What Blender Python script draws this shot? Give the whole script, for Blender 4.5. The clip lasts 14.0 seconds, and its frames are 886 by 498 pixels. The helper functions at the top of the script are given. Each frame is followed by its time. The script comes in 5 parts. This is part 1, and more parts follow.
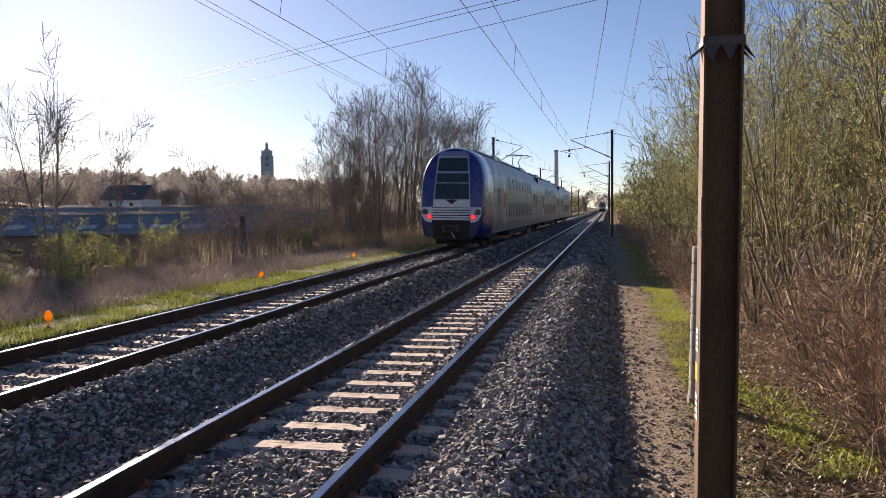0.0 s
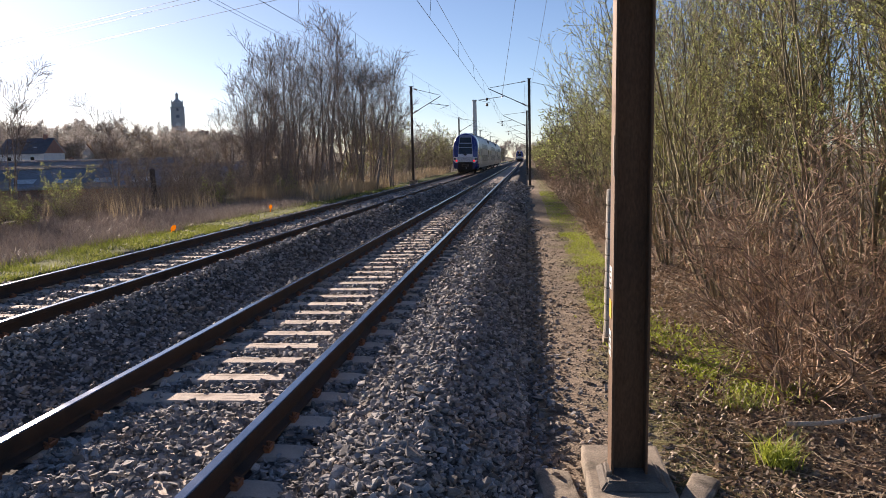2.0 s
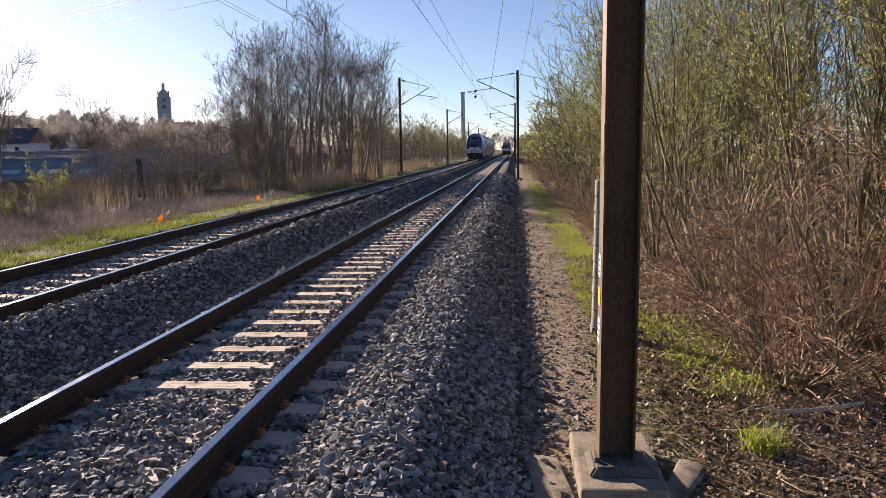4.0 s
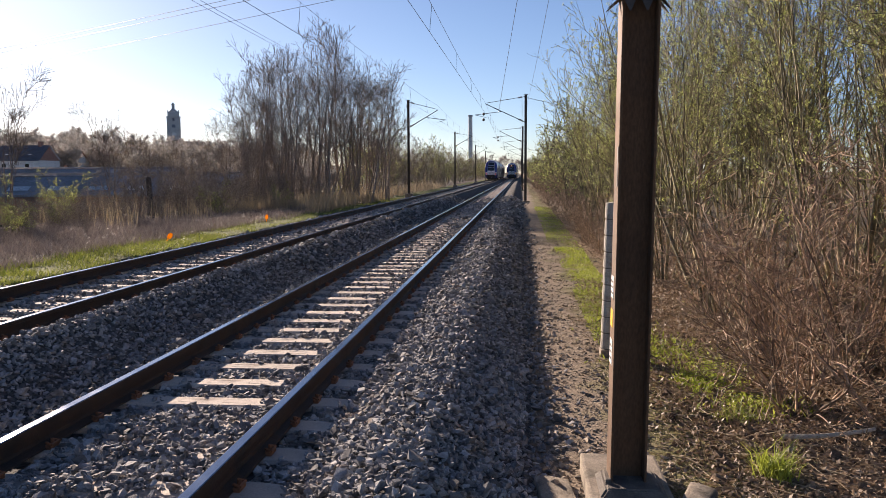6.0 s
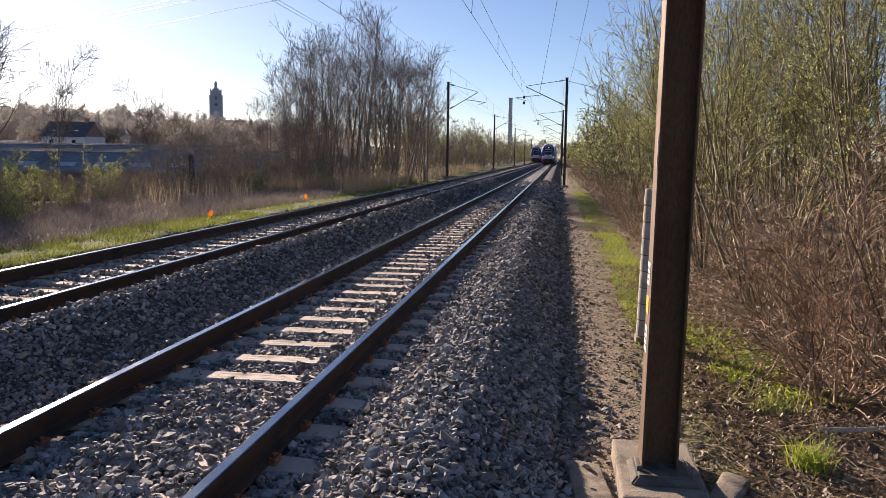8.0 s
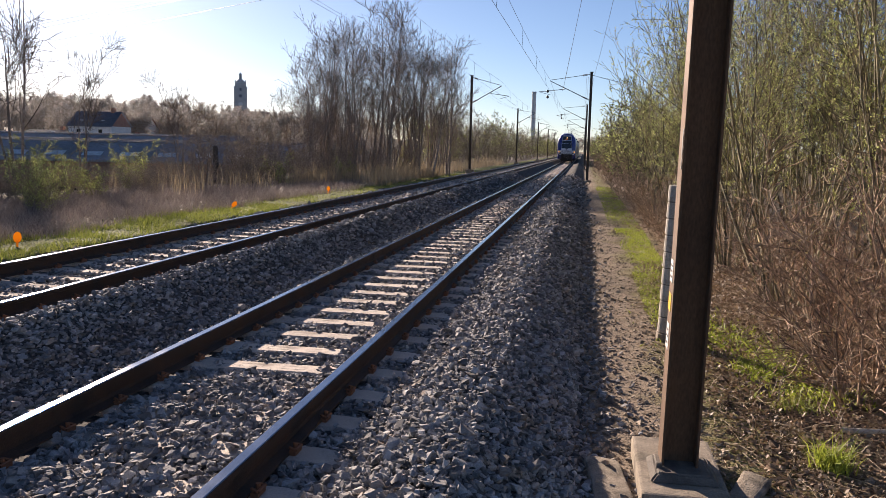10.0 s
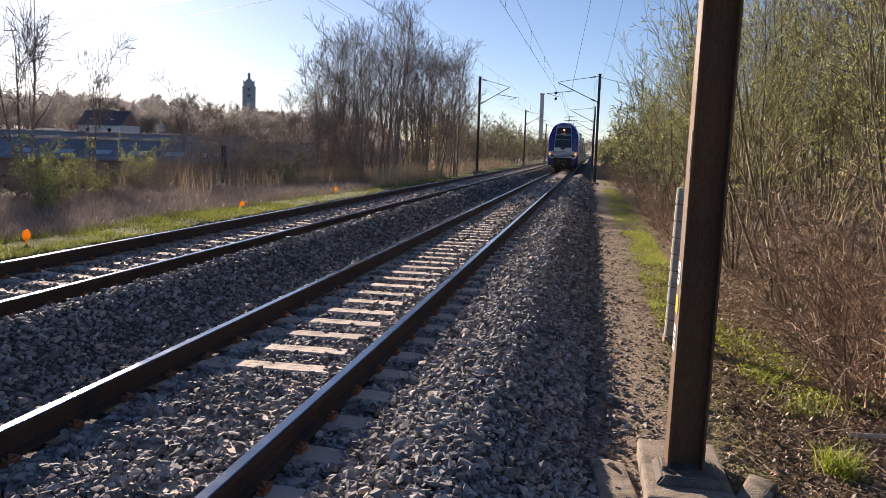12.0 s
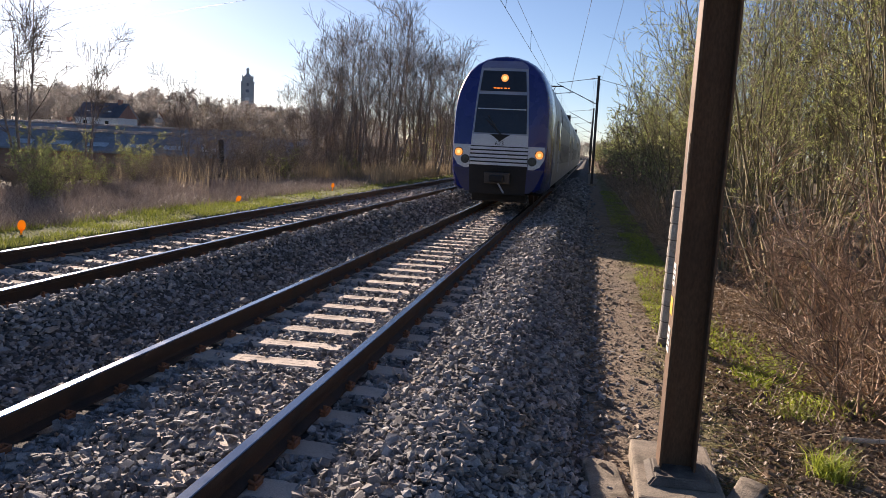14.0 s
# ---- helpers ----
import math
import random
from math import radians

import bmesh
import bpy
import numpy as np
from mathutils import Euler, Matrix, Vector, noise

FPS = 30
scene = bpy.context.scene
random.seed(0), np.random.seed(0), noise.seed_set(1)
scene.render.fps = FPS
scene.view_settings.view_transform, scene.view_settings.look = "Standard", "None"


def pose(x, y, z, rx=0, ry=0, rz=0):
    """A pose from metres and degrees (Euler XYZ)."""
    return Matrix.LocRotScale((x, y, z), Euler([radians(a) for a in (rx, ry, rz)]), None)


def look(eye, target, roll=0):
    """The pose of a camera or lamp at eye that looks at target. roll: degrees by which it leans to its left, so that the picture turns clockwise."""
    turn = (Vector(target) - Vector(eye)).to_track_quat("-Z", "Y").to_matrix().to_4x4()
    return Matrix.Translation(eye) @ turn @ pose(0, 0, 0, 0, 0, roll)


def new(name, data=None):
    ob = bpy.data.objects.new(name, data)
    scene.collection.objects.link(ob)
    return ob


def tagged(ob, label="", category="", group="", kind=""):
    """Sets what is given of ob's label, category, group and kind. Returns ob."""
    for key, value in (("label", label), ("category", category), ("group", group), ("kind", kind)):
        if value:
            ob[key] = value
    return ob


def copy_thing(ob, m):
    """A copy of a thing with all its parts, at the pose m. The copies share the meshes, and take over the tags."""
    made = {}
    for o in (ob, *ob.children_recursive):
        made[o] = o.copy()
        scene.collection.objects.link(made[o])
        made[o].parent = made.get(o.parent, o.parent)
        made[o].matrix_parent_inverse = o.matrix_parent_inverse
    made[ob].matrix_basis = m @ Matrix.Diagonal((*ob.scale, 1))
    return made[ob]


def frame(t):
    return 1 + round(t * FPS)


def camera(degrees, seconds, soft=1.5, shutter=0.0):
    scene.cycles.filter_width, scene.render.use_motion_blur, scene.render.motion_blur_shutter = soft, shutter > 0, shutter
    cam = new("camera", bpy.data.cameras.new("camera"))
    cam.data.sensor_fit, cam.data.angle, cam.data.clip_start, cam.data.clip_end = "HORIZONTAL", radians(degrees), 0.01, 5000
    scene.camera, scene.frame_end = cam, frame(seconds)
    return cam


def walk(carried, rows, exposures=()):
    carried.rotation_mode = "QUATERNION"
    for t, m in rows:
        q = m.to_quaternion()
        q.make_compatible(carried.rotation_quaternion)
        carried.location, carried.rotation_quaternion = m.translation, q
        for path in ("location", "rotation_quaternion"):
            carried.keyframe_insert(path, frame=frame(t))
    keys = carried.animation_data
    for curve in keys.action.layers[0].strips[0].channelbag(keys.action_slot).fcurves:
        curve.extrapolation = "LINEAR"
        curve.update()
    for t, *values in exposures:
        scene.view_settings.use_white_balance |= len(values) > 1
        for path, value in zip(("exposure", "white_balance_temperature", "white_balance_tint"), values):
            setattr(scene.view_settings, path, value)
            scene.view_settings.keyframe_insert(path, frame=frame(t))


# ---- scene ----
cam = camera(57.6, 14.0, soft=0.8)
PATH = [
    (0, (0.109, 0.03, 1.748), (-0.292, 1.987, 1.65), -0.7),
    (0.5, (0.124, 0.075, 1.733), (-0.163, 2.049, 1.592), -1.6),
    (1, (0.121, 0.093, 1.713), (-0.13, 2.07, 1.542), -2.0),
    (1.5, (0.126, 0.103, 1.703), (-0.107, 2.08, 1.506), -1.8),
    (2, (0.127, 0.118, 1.684), (-0.08, 2.095, 1.462), -1.3),
    (4.5, (0.098, 0.085, 1.658), (-0.073, 2.063, 1.416), -0.9),
    (5, (0.075, 0.086, 1.656), (-0.093, 2.071, 1.474), -0.5),
    (5.5, (0.063, 0.068, 1.652), (-0.114, 2.052, 1.469), -0.2),
    (6, (0.065, 0.044, 1.646), (-0.126, 2.026, 1.459), -0.3),
    (6.5, (0.07, 0.032, 1.654), (-0.149, 2.01, 1.458), -0.5),
    (7, (0.071, 0.021, 1.65), (-0.173, 1.995, 1.444), -0.1),
    (7.5, (0.071, 0.022, 1.649), (-0.195, 1.992, 1.43), 0.4),
    (8, (0.071, 0.023, 1.647), (-0.21, 1.99, 1.417), 0.7),
    (10.5, (0.067, 0.011, 1.652), (-0.274, 1.967, 1.404), 1.4),
    (11, (0.069, 0.011, 1.651), (-0.277, 1.965, 1.404), 1.5),
    (11.5, (0.068, 0.014, 1.649), (-0.281, 1.968, 1.403), 1.6),
    (12, (0.065, 0.006, 1.65), (-0.284, 1.96, 1.405), 1.7),
    (12.5, (0.068, 0.013, 1.642), (-0.281, 1.967, 1.396), 1.8),
    (13, (0.067, 0.003, 1.645), (-0.279, 1.958, 1.397), 2.0),
    (13.5, (0.066, 0.003, 1.645), (-0.278, 1.957, 1.397), 2.2),
    (14, (0.065, 0.004, 1.638), (-0.274, 1.96, 1.391), 2.8),
]
walk(cam, [(t, look(eye, target, roll)) for t, eye, target, roll in PATH],
     exposures=[(0, 1.21, 6900, 21.5), (0.5, 1.21, 6690, 19), (2, 1.23, 6720, 20), (14, 1.23, 6720, 20)])

# ---- light ----
SUN_AZ = 37.0      # degrees to the left of the track's line
SUN_EL = 17.5
world = bpy.data.worlds.new("sky")
scene.world = world
world.use_nodes = True
wn = world.node_tree.nodes
sky = wn.new("ShaderNodeTexSky")
sky.sky_type = "NISHITA"
sky.sun_disc = False
sky.sun_elevation = radians(SUN_EL)
sky.sun_rotation = radians(-SUN_AZ)
sky.air_density = 0.75
sky.dust_density = 0.2
sky.ozone_density = 3.5
world.node_tree.links.new(sky.outputs[0], wn["Background"].inputs[0])
wn["Background"].inputs[1].default_value = 0.050
sun = new("sun", bpy.data.lights.new("sun", "SUN"))
sun.data.energy = 5.0
sun.data.angle = radians(0.6)
sun.data.color = (1.0, 0.86, 0.69)
_d = Vector((-math.sin(radians(SUN_AZ)) * math.cos(radians(SUN_EL)), math.cos(radians(SUN_AZ)) * math.cos(radians(SUN_EL)), math.sin(radians(SUN_EL))))
sun.matrix_world = look(_d * 100, (0, 0, 0))


# ---- materials ----
def make_mat(name, c1, c2, scale=8.0, rough=0.85, metal=0.0, bump=0.2, fine=60.0, c3=None, c3_scale=1.5, c3_at=0.55,
             island=0.0, objrand=0.0, emit=None, spec=0.5, rough_var=0.1, stretch=None, coat=0.0):
    """A surface of two mixed tones, patches of a third, fine grain and relief; island/objrand vary the brightness piece by piece."""
    m = bpy.data.materials.new(name)
    m.use_nodes = True
    n, l = m.node_tree.nodes, m.node_tree.links
    b = n["Principled BSDF"]
    tc = n.new("ShaderNodeTexCoord")
    src = tc.outputs["Object"]
    if stretch:
        mp = n.new("ShaderNodeMapping")
        mp.inputs["Scale"].default_value = stretch
        l.new(src, mp.inputs["Vector"])
        src = mp.outputs[0]

    def noise_node(s, detail=4.0):
        t = n.new("ShaderNodeTexNoise")
        t.inputs["Scale"].default_value = s
        t.inputs["Detail"].default_value = detail
        l.new(src, t.inputs["Vector"])
        return t.outputs["Fac"]

    def mix(fac, a, c, mode="MIX"):
        x = n.new("ShaderNodeMix")
        x.data_type, x.blend_type = "RGBA", mode
        for k, v in ((0, fac), (6, a), (7, c)):
            if isinstance(v, (int, float)):
                x.inputs[k].default_value = v
            elif isinstance(v, tuple):
                x.inputs[k].default_value = (*v, 1)
            else:
                l.new(v, x.inputs[k])
        return x.outputs[2]

    def rng(v, a, c, lo, hi):
        r = n.new("ShaderNodeMapRange")
        for k, q in ((1, a), (2, c), (3, lo), (4, hi)):
            r.inputs[k].default_value = q
        l.new(v, r.inputs[0])
        return r.outputs[0]

    big, small = noise_node(scale), noise_node(fine, 3.0)
    col = mix(rng(big, 0.35, 0.65, 0, 1), c1, c2)
    if c3:
        col = mix(rng(noise_node(c3_scale, 5.0), c3_at, c3_at + 0.12, 0, 1), col, c3)
    grain = rng(small, 0.3, 0.7, 0.78, 1.22)
    hsv = n.new("ShaderNodeHueSaturation")
    l.new(col, hsv.inputs["Color"])
    val = grain
    for amount, node, socket in ((island, "ShaderNodeNewGeometry", "Random Per Island"), (objrand, "ShaderNodeObjectInfo", "Random")):
        if amount:
            g = n.new(node)
            mul = n.new("ShaderNodeMath")
            mul.operation = "MULTIPLY"
            l.new(val, mul.inputs[0])
            l.new(rng(g.outputs[socket], 0, 1, 1 - amount, 1 + amount), mul.inputs[1])
            val = mul.outputs[0]
    l.new(val, hsv.inputs["Value"])
    l.new(hsv.outputs[0], b.inputs["Base Color"])
    b.inputs["Metallic"].default_value = metal
    b.inputs["Specular IOR Level"].default_value = spec
    b.inputs["Coat Weight"].default_value = coat
    l.new(rng(big, 0.3, 0.7, max(0.02, rough - rough_var), min(1, rough + rough_var)), b.inputs["Roughness"])
    if bump:
        bp = n.new("ShaderNodeBump")
        bp.inputs["Strength"].default_value = bump
        bp.inputs["Distance"].default_value = 0.01
        l.new(small, bp.inputs["Height"])
        l.new(bp.outputs[0], b.inputs["Normal"])
    if emit:
        b.inputs["Emission Color"].default_value = (*emit[0], 1)
        b.inputs["Emission Strength"].default_value = emit[1]
    return m


M = {}
M["rail_side"] = make_mat("rail_side", (0.045, 0.026, 0.018), (0.075, 0.042, 0.026), 5, 0.75, 0.25, 0.3, 90, (0.03, 0.022, 0.018), 2.0)
M["rail_head"] = make_mat("rail_head", (0.17, 0.19, 0.23), (0.22, 0.24, 0.28), 3, 0.14, 1.0, 0.03, 200, rough_var=0.04)
M["sleeper"] = make_mat("sleeper_concrete", (0.46, 0.39, 0.33), (0.56, 0.48, 0.41), 6, 0.9, 0, 0.35, 120, (0.30, 0.24, 0.20), 2.5, 0.58, objrand=0.15)
M["clip"] = make_mat("rusty_clip", (0.19, 0.07, 0.032), (0.30, 0.125, 0.06), 30, 0.8, 0.1, 0.3, 200)
M["stone"] = make_mat("ballast_stone", (0.165, 0.161, 0.163), (0.345, 0.337, 0.328), 9, 0.85, 0, 0.35, 130, (0.32, 0.25, 0.19), 3.0, 0.61, island=0.5, spec=0.2)
# bed darker than its stones: shade and grime of the gaps in one colour
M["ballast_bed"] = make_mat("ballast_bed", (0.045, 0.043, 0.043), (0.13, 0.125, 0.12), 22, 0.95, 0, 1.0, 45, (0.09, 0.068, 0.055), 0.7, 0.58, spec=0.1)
M["mast_steel"] = make_mat("weathered_brown_steel", (0.10, 0.058, 0.033), (0.165, 0.095, 0.052), 3, 0.78, 0.05, 0.25, 80, (0.085, 0.052, 0.036), 1.6, 0.52, stretch=(1, 1, 0.35), spec=0.3)
M["mast_far"] = make_mat("weathered_steel_far", (0.06, 0.05, 0.045), (0.10, 0.08, 0.065), 1.5, 0.6, 0.3, 0.1, 40)
M["galv"] = make_mat("galvanised_steel", (0.32, 0.33, 0.34), (0.42, 0.43, 0.44), 8, 0.5, 0.7, 0.1, 100)
M["wire"] = make_mat("dark_copper_wire", (0.06, 0.055, 0.055), (0.09, 0.08, 0.075), 3, 0.5, 0.6, 0.0, 40)
M["insulator"] = make_mat("brown_insulator", (0.09, 0.05, 0.035), (0.13, 0.07, 0.05), 8, 0.25, 0, 0.0, 40)
M["concrete"] = make_mat("old_concrete", (0.22, 0.183, 0.14), (0.34, 0.285, 0.22), 7, 0.95, 0, 0.7, 90, (0.12, 0.10, 0.075), 4.0, 0.52)
M["concrete_dark"] = make_mat("grimy_concrete", (0.095, 0.082, 0.07), (0.17, 0.148, 0.125), 9, 0.95, 0, 0.7, 110, (0.26, 0.22, 0.175), 7.0, 0.6)
M["post_white"] = make_mat("weathered_white_post", (0.35, 0.315, 0.265), (0.50, 0.46, 0.39), 6, 0.85, 0, 0.4, 70, (0.22, 0.175, 0.13), 5, 0.57)
M["white"] = make_mat("white_enamel", (0.70, 0.69, 0.66), (0.78, 0.77, 0.74), 6, 0.4, 0, 0.05, 70)
M["yellow"] = make_mat("yellow_enamel", (0.75, 0.45, 0.03), (0.8, 0.5, 0.05), 6, 0.4, 0, 0.05, 70)
M["black"] = make_mat("black_paint", (0.015, 0.015, 0.016), (0.025, 0.025, 0.026), 6, 0.6, 0, 0.05, 70)
M["train_blue"] = make_mat("blue_train_paint", (0.012, 0.022, 0.16), (0.016, 0.028, 0.19), 1.2, 0.28, 0, 0.02, 60, coat=0.5)
M["train_silver"] = make_mat("silver_train_panels", (0.24, 0.232, 0.228), (0.29, 0.28, 0.272), 0.8, 0.40, 0.6, 0.02, 40, (0.20, 0.19, 0.18), 0.6, 0.58)
M["train_white"] = make_mat("pale_train_paint", (0.60, 0.61, 0.64), (0.66, 0.67, 0.69), 1.2, 0.35, 0.0, 0.02, 60)
M["train_grey"] = make_mat("grey_train_trim", (0.30, 0.32, 0.38), (0.36, 0.38, 0.44), 1.2, 0.35, 0.2, 0.02, 60)
M["train_lavender"] = make_mat("lavender_roof_paint", (0.16, 0.18, 0.33), (0.20, 0.22, 0.37), 1.2, 0.35, 0.0, 0.02, 60)
M["train_dark"] = make_mat("grimy_underframe", (0.018, 0.016, 0.015), (0.035, 0.030, 0.027), 4, 0.8, 0.1, 0.3, 40)
M["train_skirt"] = make_mat("dusty_blue_skirt", (0.02, 0.026, 0.10), (0.045, 0.045, 0.09), 2, 0.5, 0, 0.05, 40, (0.06, 0.05, 0.05), 1.5, 0.55)
M["glass"] = make_mat("dark_tinted_glass", (0.012, 0.014, 0.018), (0.016, 0.018, 0.022), 1, 0.06, 0, 0.0, 40, rough_var=0.02, spec=0.6)
M["side_glass"] = make_mat("grey_tinted_side_glass", (0.11, 0.112, 0.118), (0.14, 0.142, 0.148), 1, 0.4, 0, 0.0, 40, spec=0.2)
M["lamp_warm"] = make_mat("lit_headlight", (0.8, 0.5, 0.2), (0.8, 0.5, 0.2), 5, 0.3, 0, 0, 40, emit=((1.0, 0.34, 0.05), 0.42))
M["lamp_core"] = make_mat("lit_headlight_core", (0.9, 0.8, 0.5), (0.9, 0.8, 0.5), 5, 0.3, 0, 0, 40, emit=((1.0, 0.52, 0.15), 0.6))
M["lamp_red"] = make_mat("lit_tail_light", (0.8, 0.05, 0.05), (0.8, 0.05, 0.05), 5, 0.3, 0, 0, 40, emit=((1.0, 0.03, 0.04), 0.6))
M["led"] = make_mat("amber_led_text", (0.5, 0.15, 0.02), (0.5, 0.15, 0.02), 5, 0.3, 0, 0, 40, emit=((1.0, 0.22, 0.02), 0.6))
M["lens"] = make_mat("unlit_lamp_lens", (0.05, 0.055, 0.06), (0.08, 0.085, 0.09), 5, 0.1, 0.2, 0, 40)


def leaf_mat(name, c1, c2, trans):
    """Thin living stuff that lets part of the light through; tones vary leaf by leaf."""
    m = bpy.data.materials.new(name)
    m.use_nodes = True
    n, l = m.node_tree.nodes, m.node_tree.links
    b = n["Principled BSDF"]
    g = n.new("ShaderNodeNewGeometry")
    x = n.new("ShaderNodeMix")
    x.data_type = "RGBA"
    x.inputs[6].default_value, x.inputs[7].default_value = (*c1, 1), (*c2, 1)
    l.new(g.outputs["Random Per Island"], x.inputs[0])
    l.new(x.outputs[2], b.inputs["Base Color"])
    b.inputs["Roughness"].default_value = 0.6
    t = n.new("ShaderNodeBsdfTranslucent")
    l.new(x.outputs[2], t.inputs["Color"])
    s = n.new("ShaderNodeMixShader")
    s.inputs[0].default_value = trans
    l.new(b.outputs[0], s.inputs[1])
    l.new(t.outputs[0], s.inputs[2])
    l.new(s.outputs[0], n["Material Output"].inputs["Surface"])
    return m


# ---- mesh helpers ----
def mesh_from(name, verts, faces, material=None, smooth=False):
    me = bpy.data.meshes.new(name)
    me.from_pydata([tuple(v) for v in verts], [], [tuple(f) for f in faces])
    if material:
        me.materials.append(material)
    if smooth:
        me.shade_smooth()
    return me


def part(name, bm, material, parent=None, label="", smooth=False):
    """Links a bmesh as one mesh object, under a thing or a part."""
    me = bpy.data.meshes.new(name)
    bm.to_mesh(me)
    bm.free()
    me.materials.append(material)
    if smooth:
        me.shade_smooth()
    ob = new(name, me)
    ob.parent = parent
    if label:
        tagged(ob, label)
    return ob


def box_into(bm, x0, x1, y0, y1, z0, z1, bevel=0.0):
    r = bmesh.ops.create_cube(bm, size=1.0, matrix=Matrix.Translation(((x0 + x1) / 2, (y0 + y1) / 2, (z0 + z1) / 2)) @ Matrix.Diagonal((x1 - x0, y1 - y0, z1 - z0, 1)))
    if bevel:
        vs = set(r["verts"])
        es = [e for e in bm.edges if e.verts[0] in vs and e.verts[1] in vs]
        bmesh.ops.bevel(bm, geom=es, offset=bevel, segments=2, affect="EDGES", profile=0.6)


def box_bm(x0, x1, y0, y1, z0, z1, bevel=0.0):
    bm = bmesh.new()
    box_into(bm, x0, x1, y0, y1, z0, z1, bevel)
    return bm


def rod_into(bm, a, b, r, r2=None, n=8):
    """A round bar from a to b."""
    a, b = Vector(a), Vector(b)
    m = Matrix.Translation((a + b) / 2) @ (b - a).to_track_quat("Z", "Y").to_matrix().to_4x4()
    bmesh.ops.create_cone(bm, cap_ends=True, segments=n, radius1=r, radius2=r if r2 is None else r2, depth=(b - a).length, matrix=m)


def rod_bm(a, b, r, r2=None, n=8):
    bm = bmesh.new()
    rod_into(bm, a, b, r, r2, n)
    return bm


def empty(name, label, category, group="", kind="", at=None):
    ob = tagged(new(name), label, category, group, kind)
    if at is not None:
        ob.matrix_world = at
    return ob


def extrude_profile(bm, pts, y0, y1):
    """A closed outline of (x, z) drawn along y."""
    a = [bm.verts.new((x, y0, z)) for x, z in pts]
    b = [bm.verts.new((x, y1, z)) for x, z in pts]
    k = len(pts)
    for i in range(k):
        bm.faces.new((a[i], b[i], b[(i + 1) % k], a[(i + 1) % k]))
    bm.faces.new(a)
    bm.faces.new(b[::-1])
    bmesh.ops.recalc_face_normals(bm, faces=bm.faces)


def smooth01(v):
    v = min(1.0, max(0.0, v))
    return v * v * (3 - 2 * v)

# ---- setting ----
A_X, B_X = -2.40, -6.38     # centre lines of the two tracks
B_Z, B_CANT = 0.05, 0.03


def bed_z(x):
    """Height of the ballast across the tracks."""
    pts = ((-9.0, -0.36), (-8.2, -0.22), (-7.9, -0.12), (-7.6, -0.15), (-5.3, -0.20), (-5.15, -0.09), (-4.95, 0.03), (-4.80, 0.02), (-4.25, -0.34), (-4.0, -0.41), (-3.8, -0.42), (-3.66, -0.37), (-3.57, -0.235),
           (-1.3, -0.205), (-1.12, -0.175), (-0.86, -0.07), (-0.66, -0.025), (-0.52, -0.04), (-0.08, -0.30), (0.19, -0.48), (0.6, -0.60))
    for (xa, za), (xb, zb) in zip(pts, pts[1:]):
        if xa <= x <= xb:
            return za + (zb - za) * (x - xa) / (xb - xa)
    return -0.6


def ground_z(x, y):
    """Height of the soil: flat beside the line, falling to the town and rising again behind it."""
    if -8.6 < x < 0.05:
        return -0.62
    n1 = noise.noise(Vector((x * 0.35, y * 0.35, 0))) * 0.06 + noise.noise(Vector((x * 1.7, y * 1.7, 4))) * 0.02
    if x >= 0.05:
        z = -0.46 + n1 * smooth01((x - 0.2) / 1.0) - 0.04 * smooth01((x - 1.0) / 2.0)
        return z
    z = -0.22 + n1
    r = -1.55 * x
    drop = smooth01((-x - 18.5) / 14.0)
    low = -4.2 + 5.2 * smooth01((r - 85) / 75) + 5.0 * smooth01((r - 170) / 130) + 4.0 * smooth01((y - 200) / 130) * smooth01((-x - 35) / 40)
    return z * (1 - drop) + low * drop


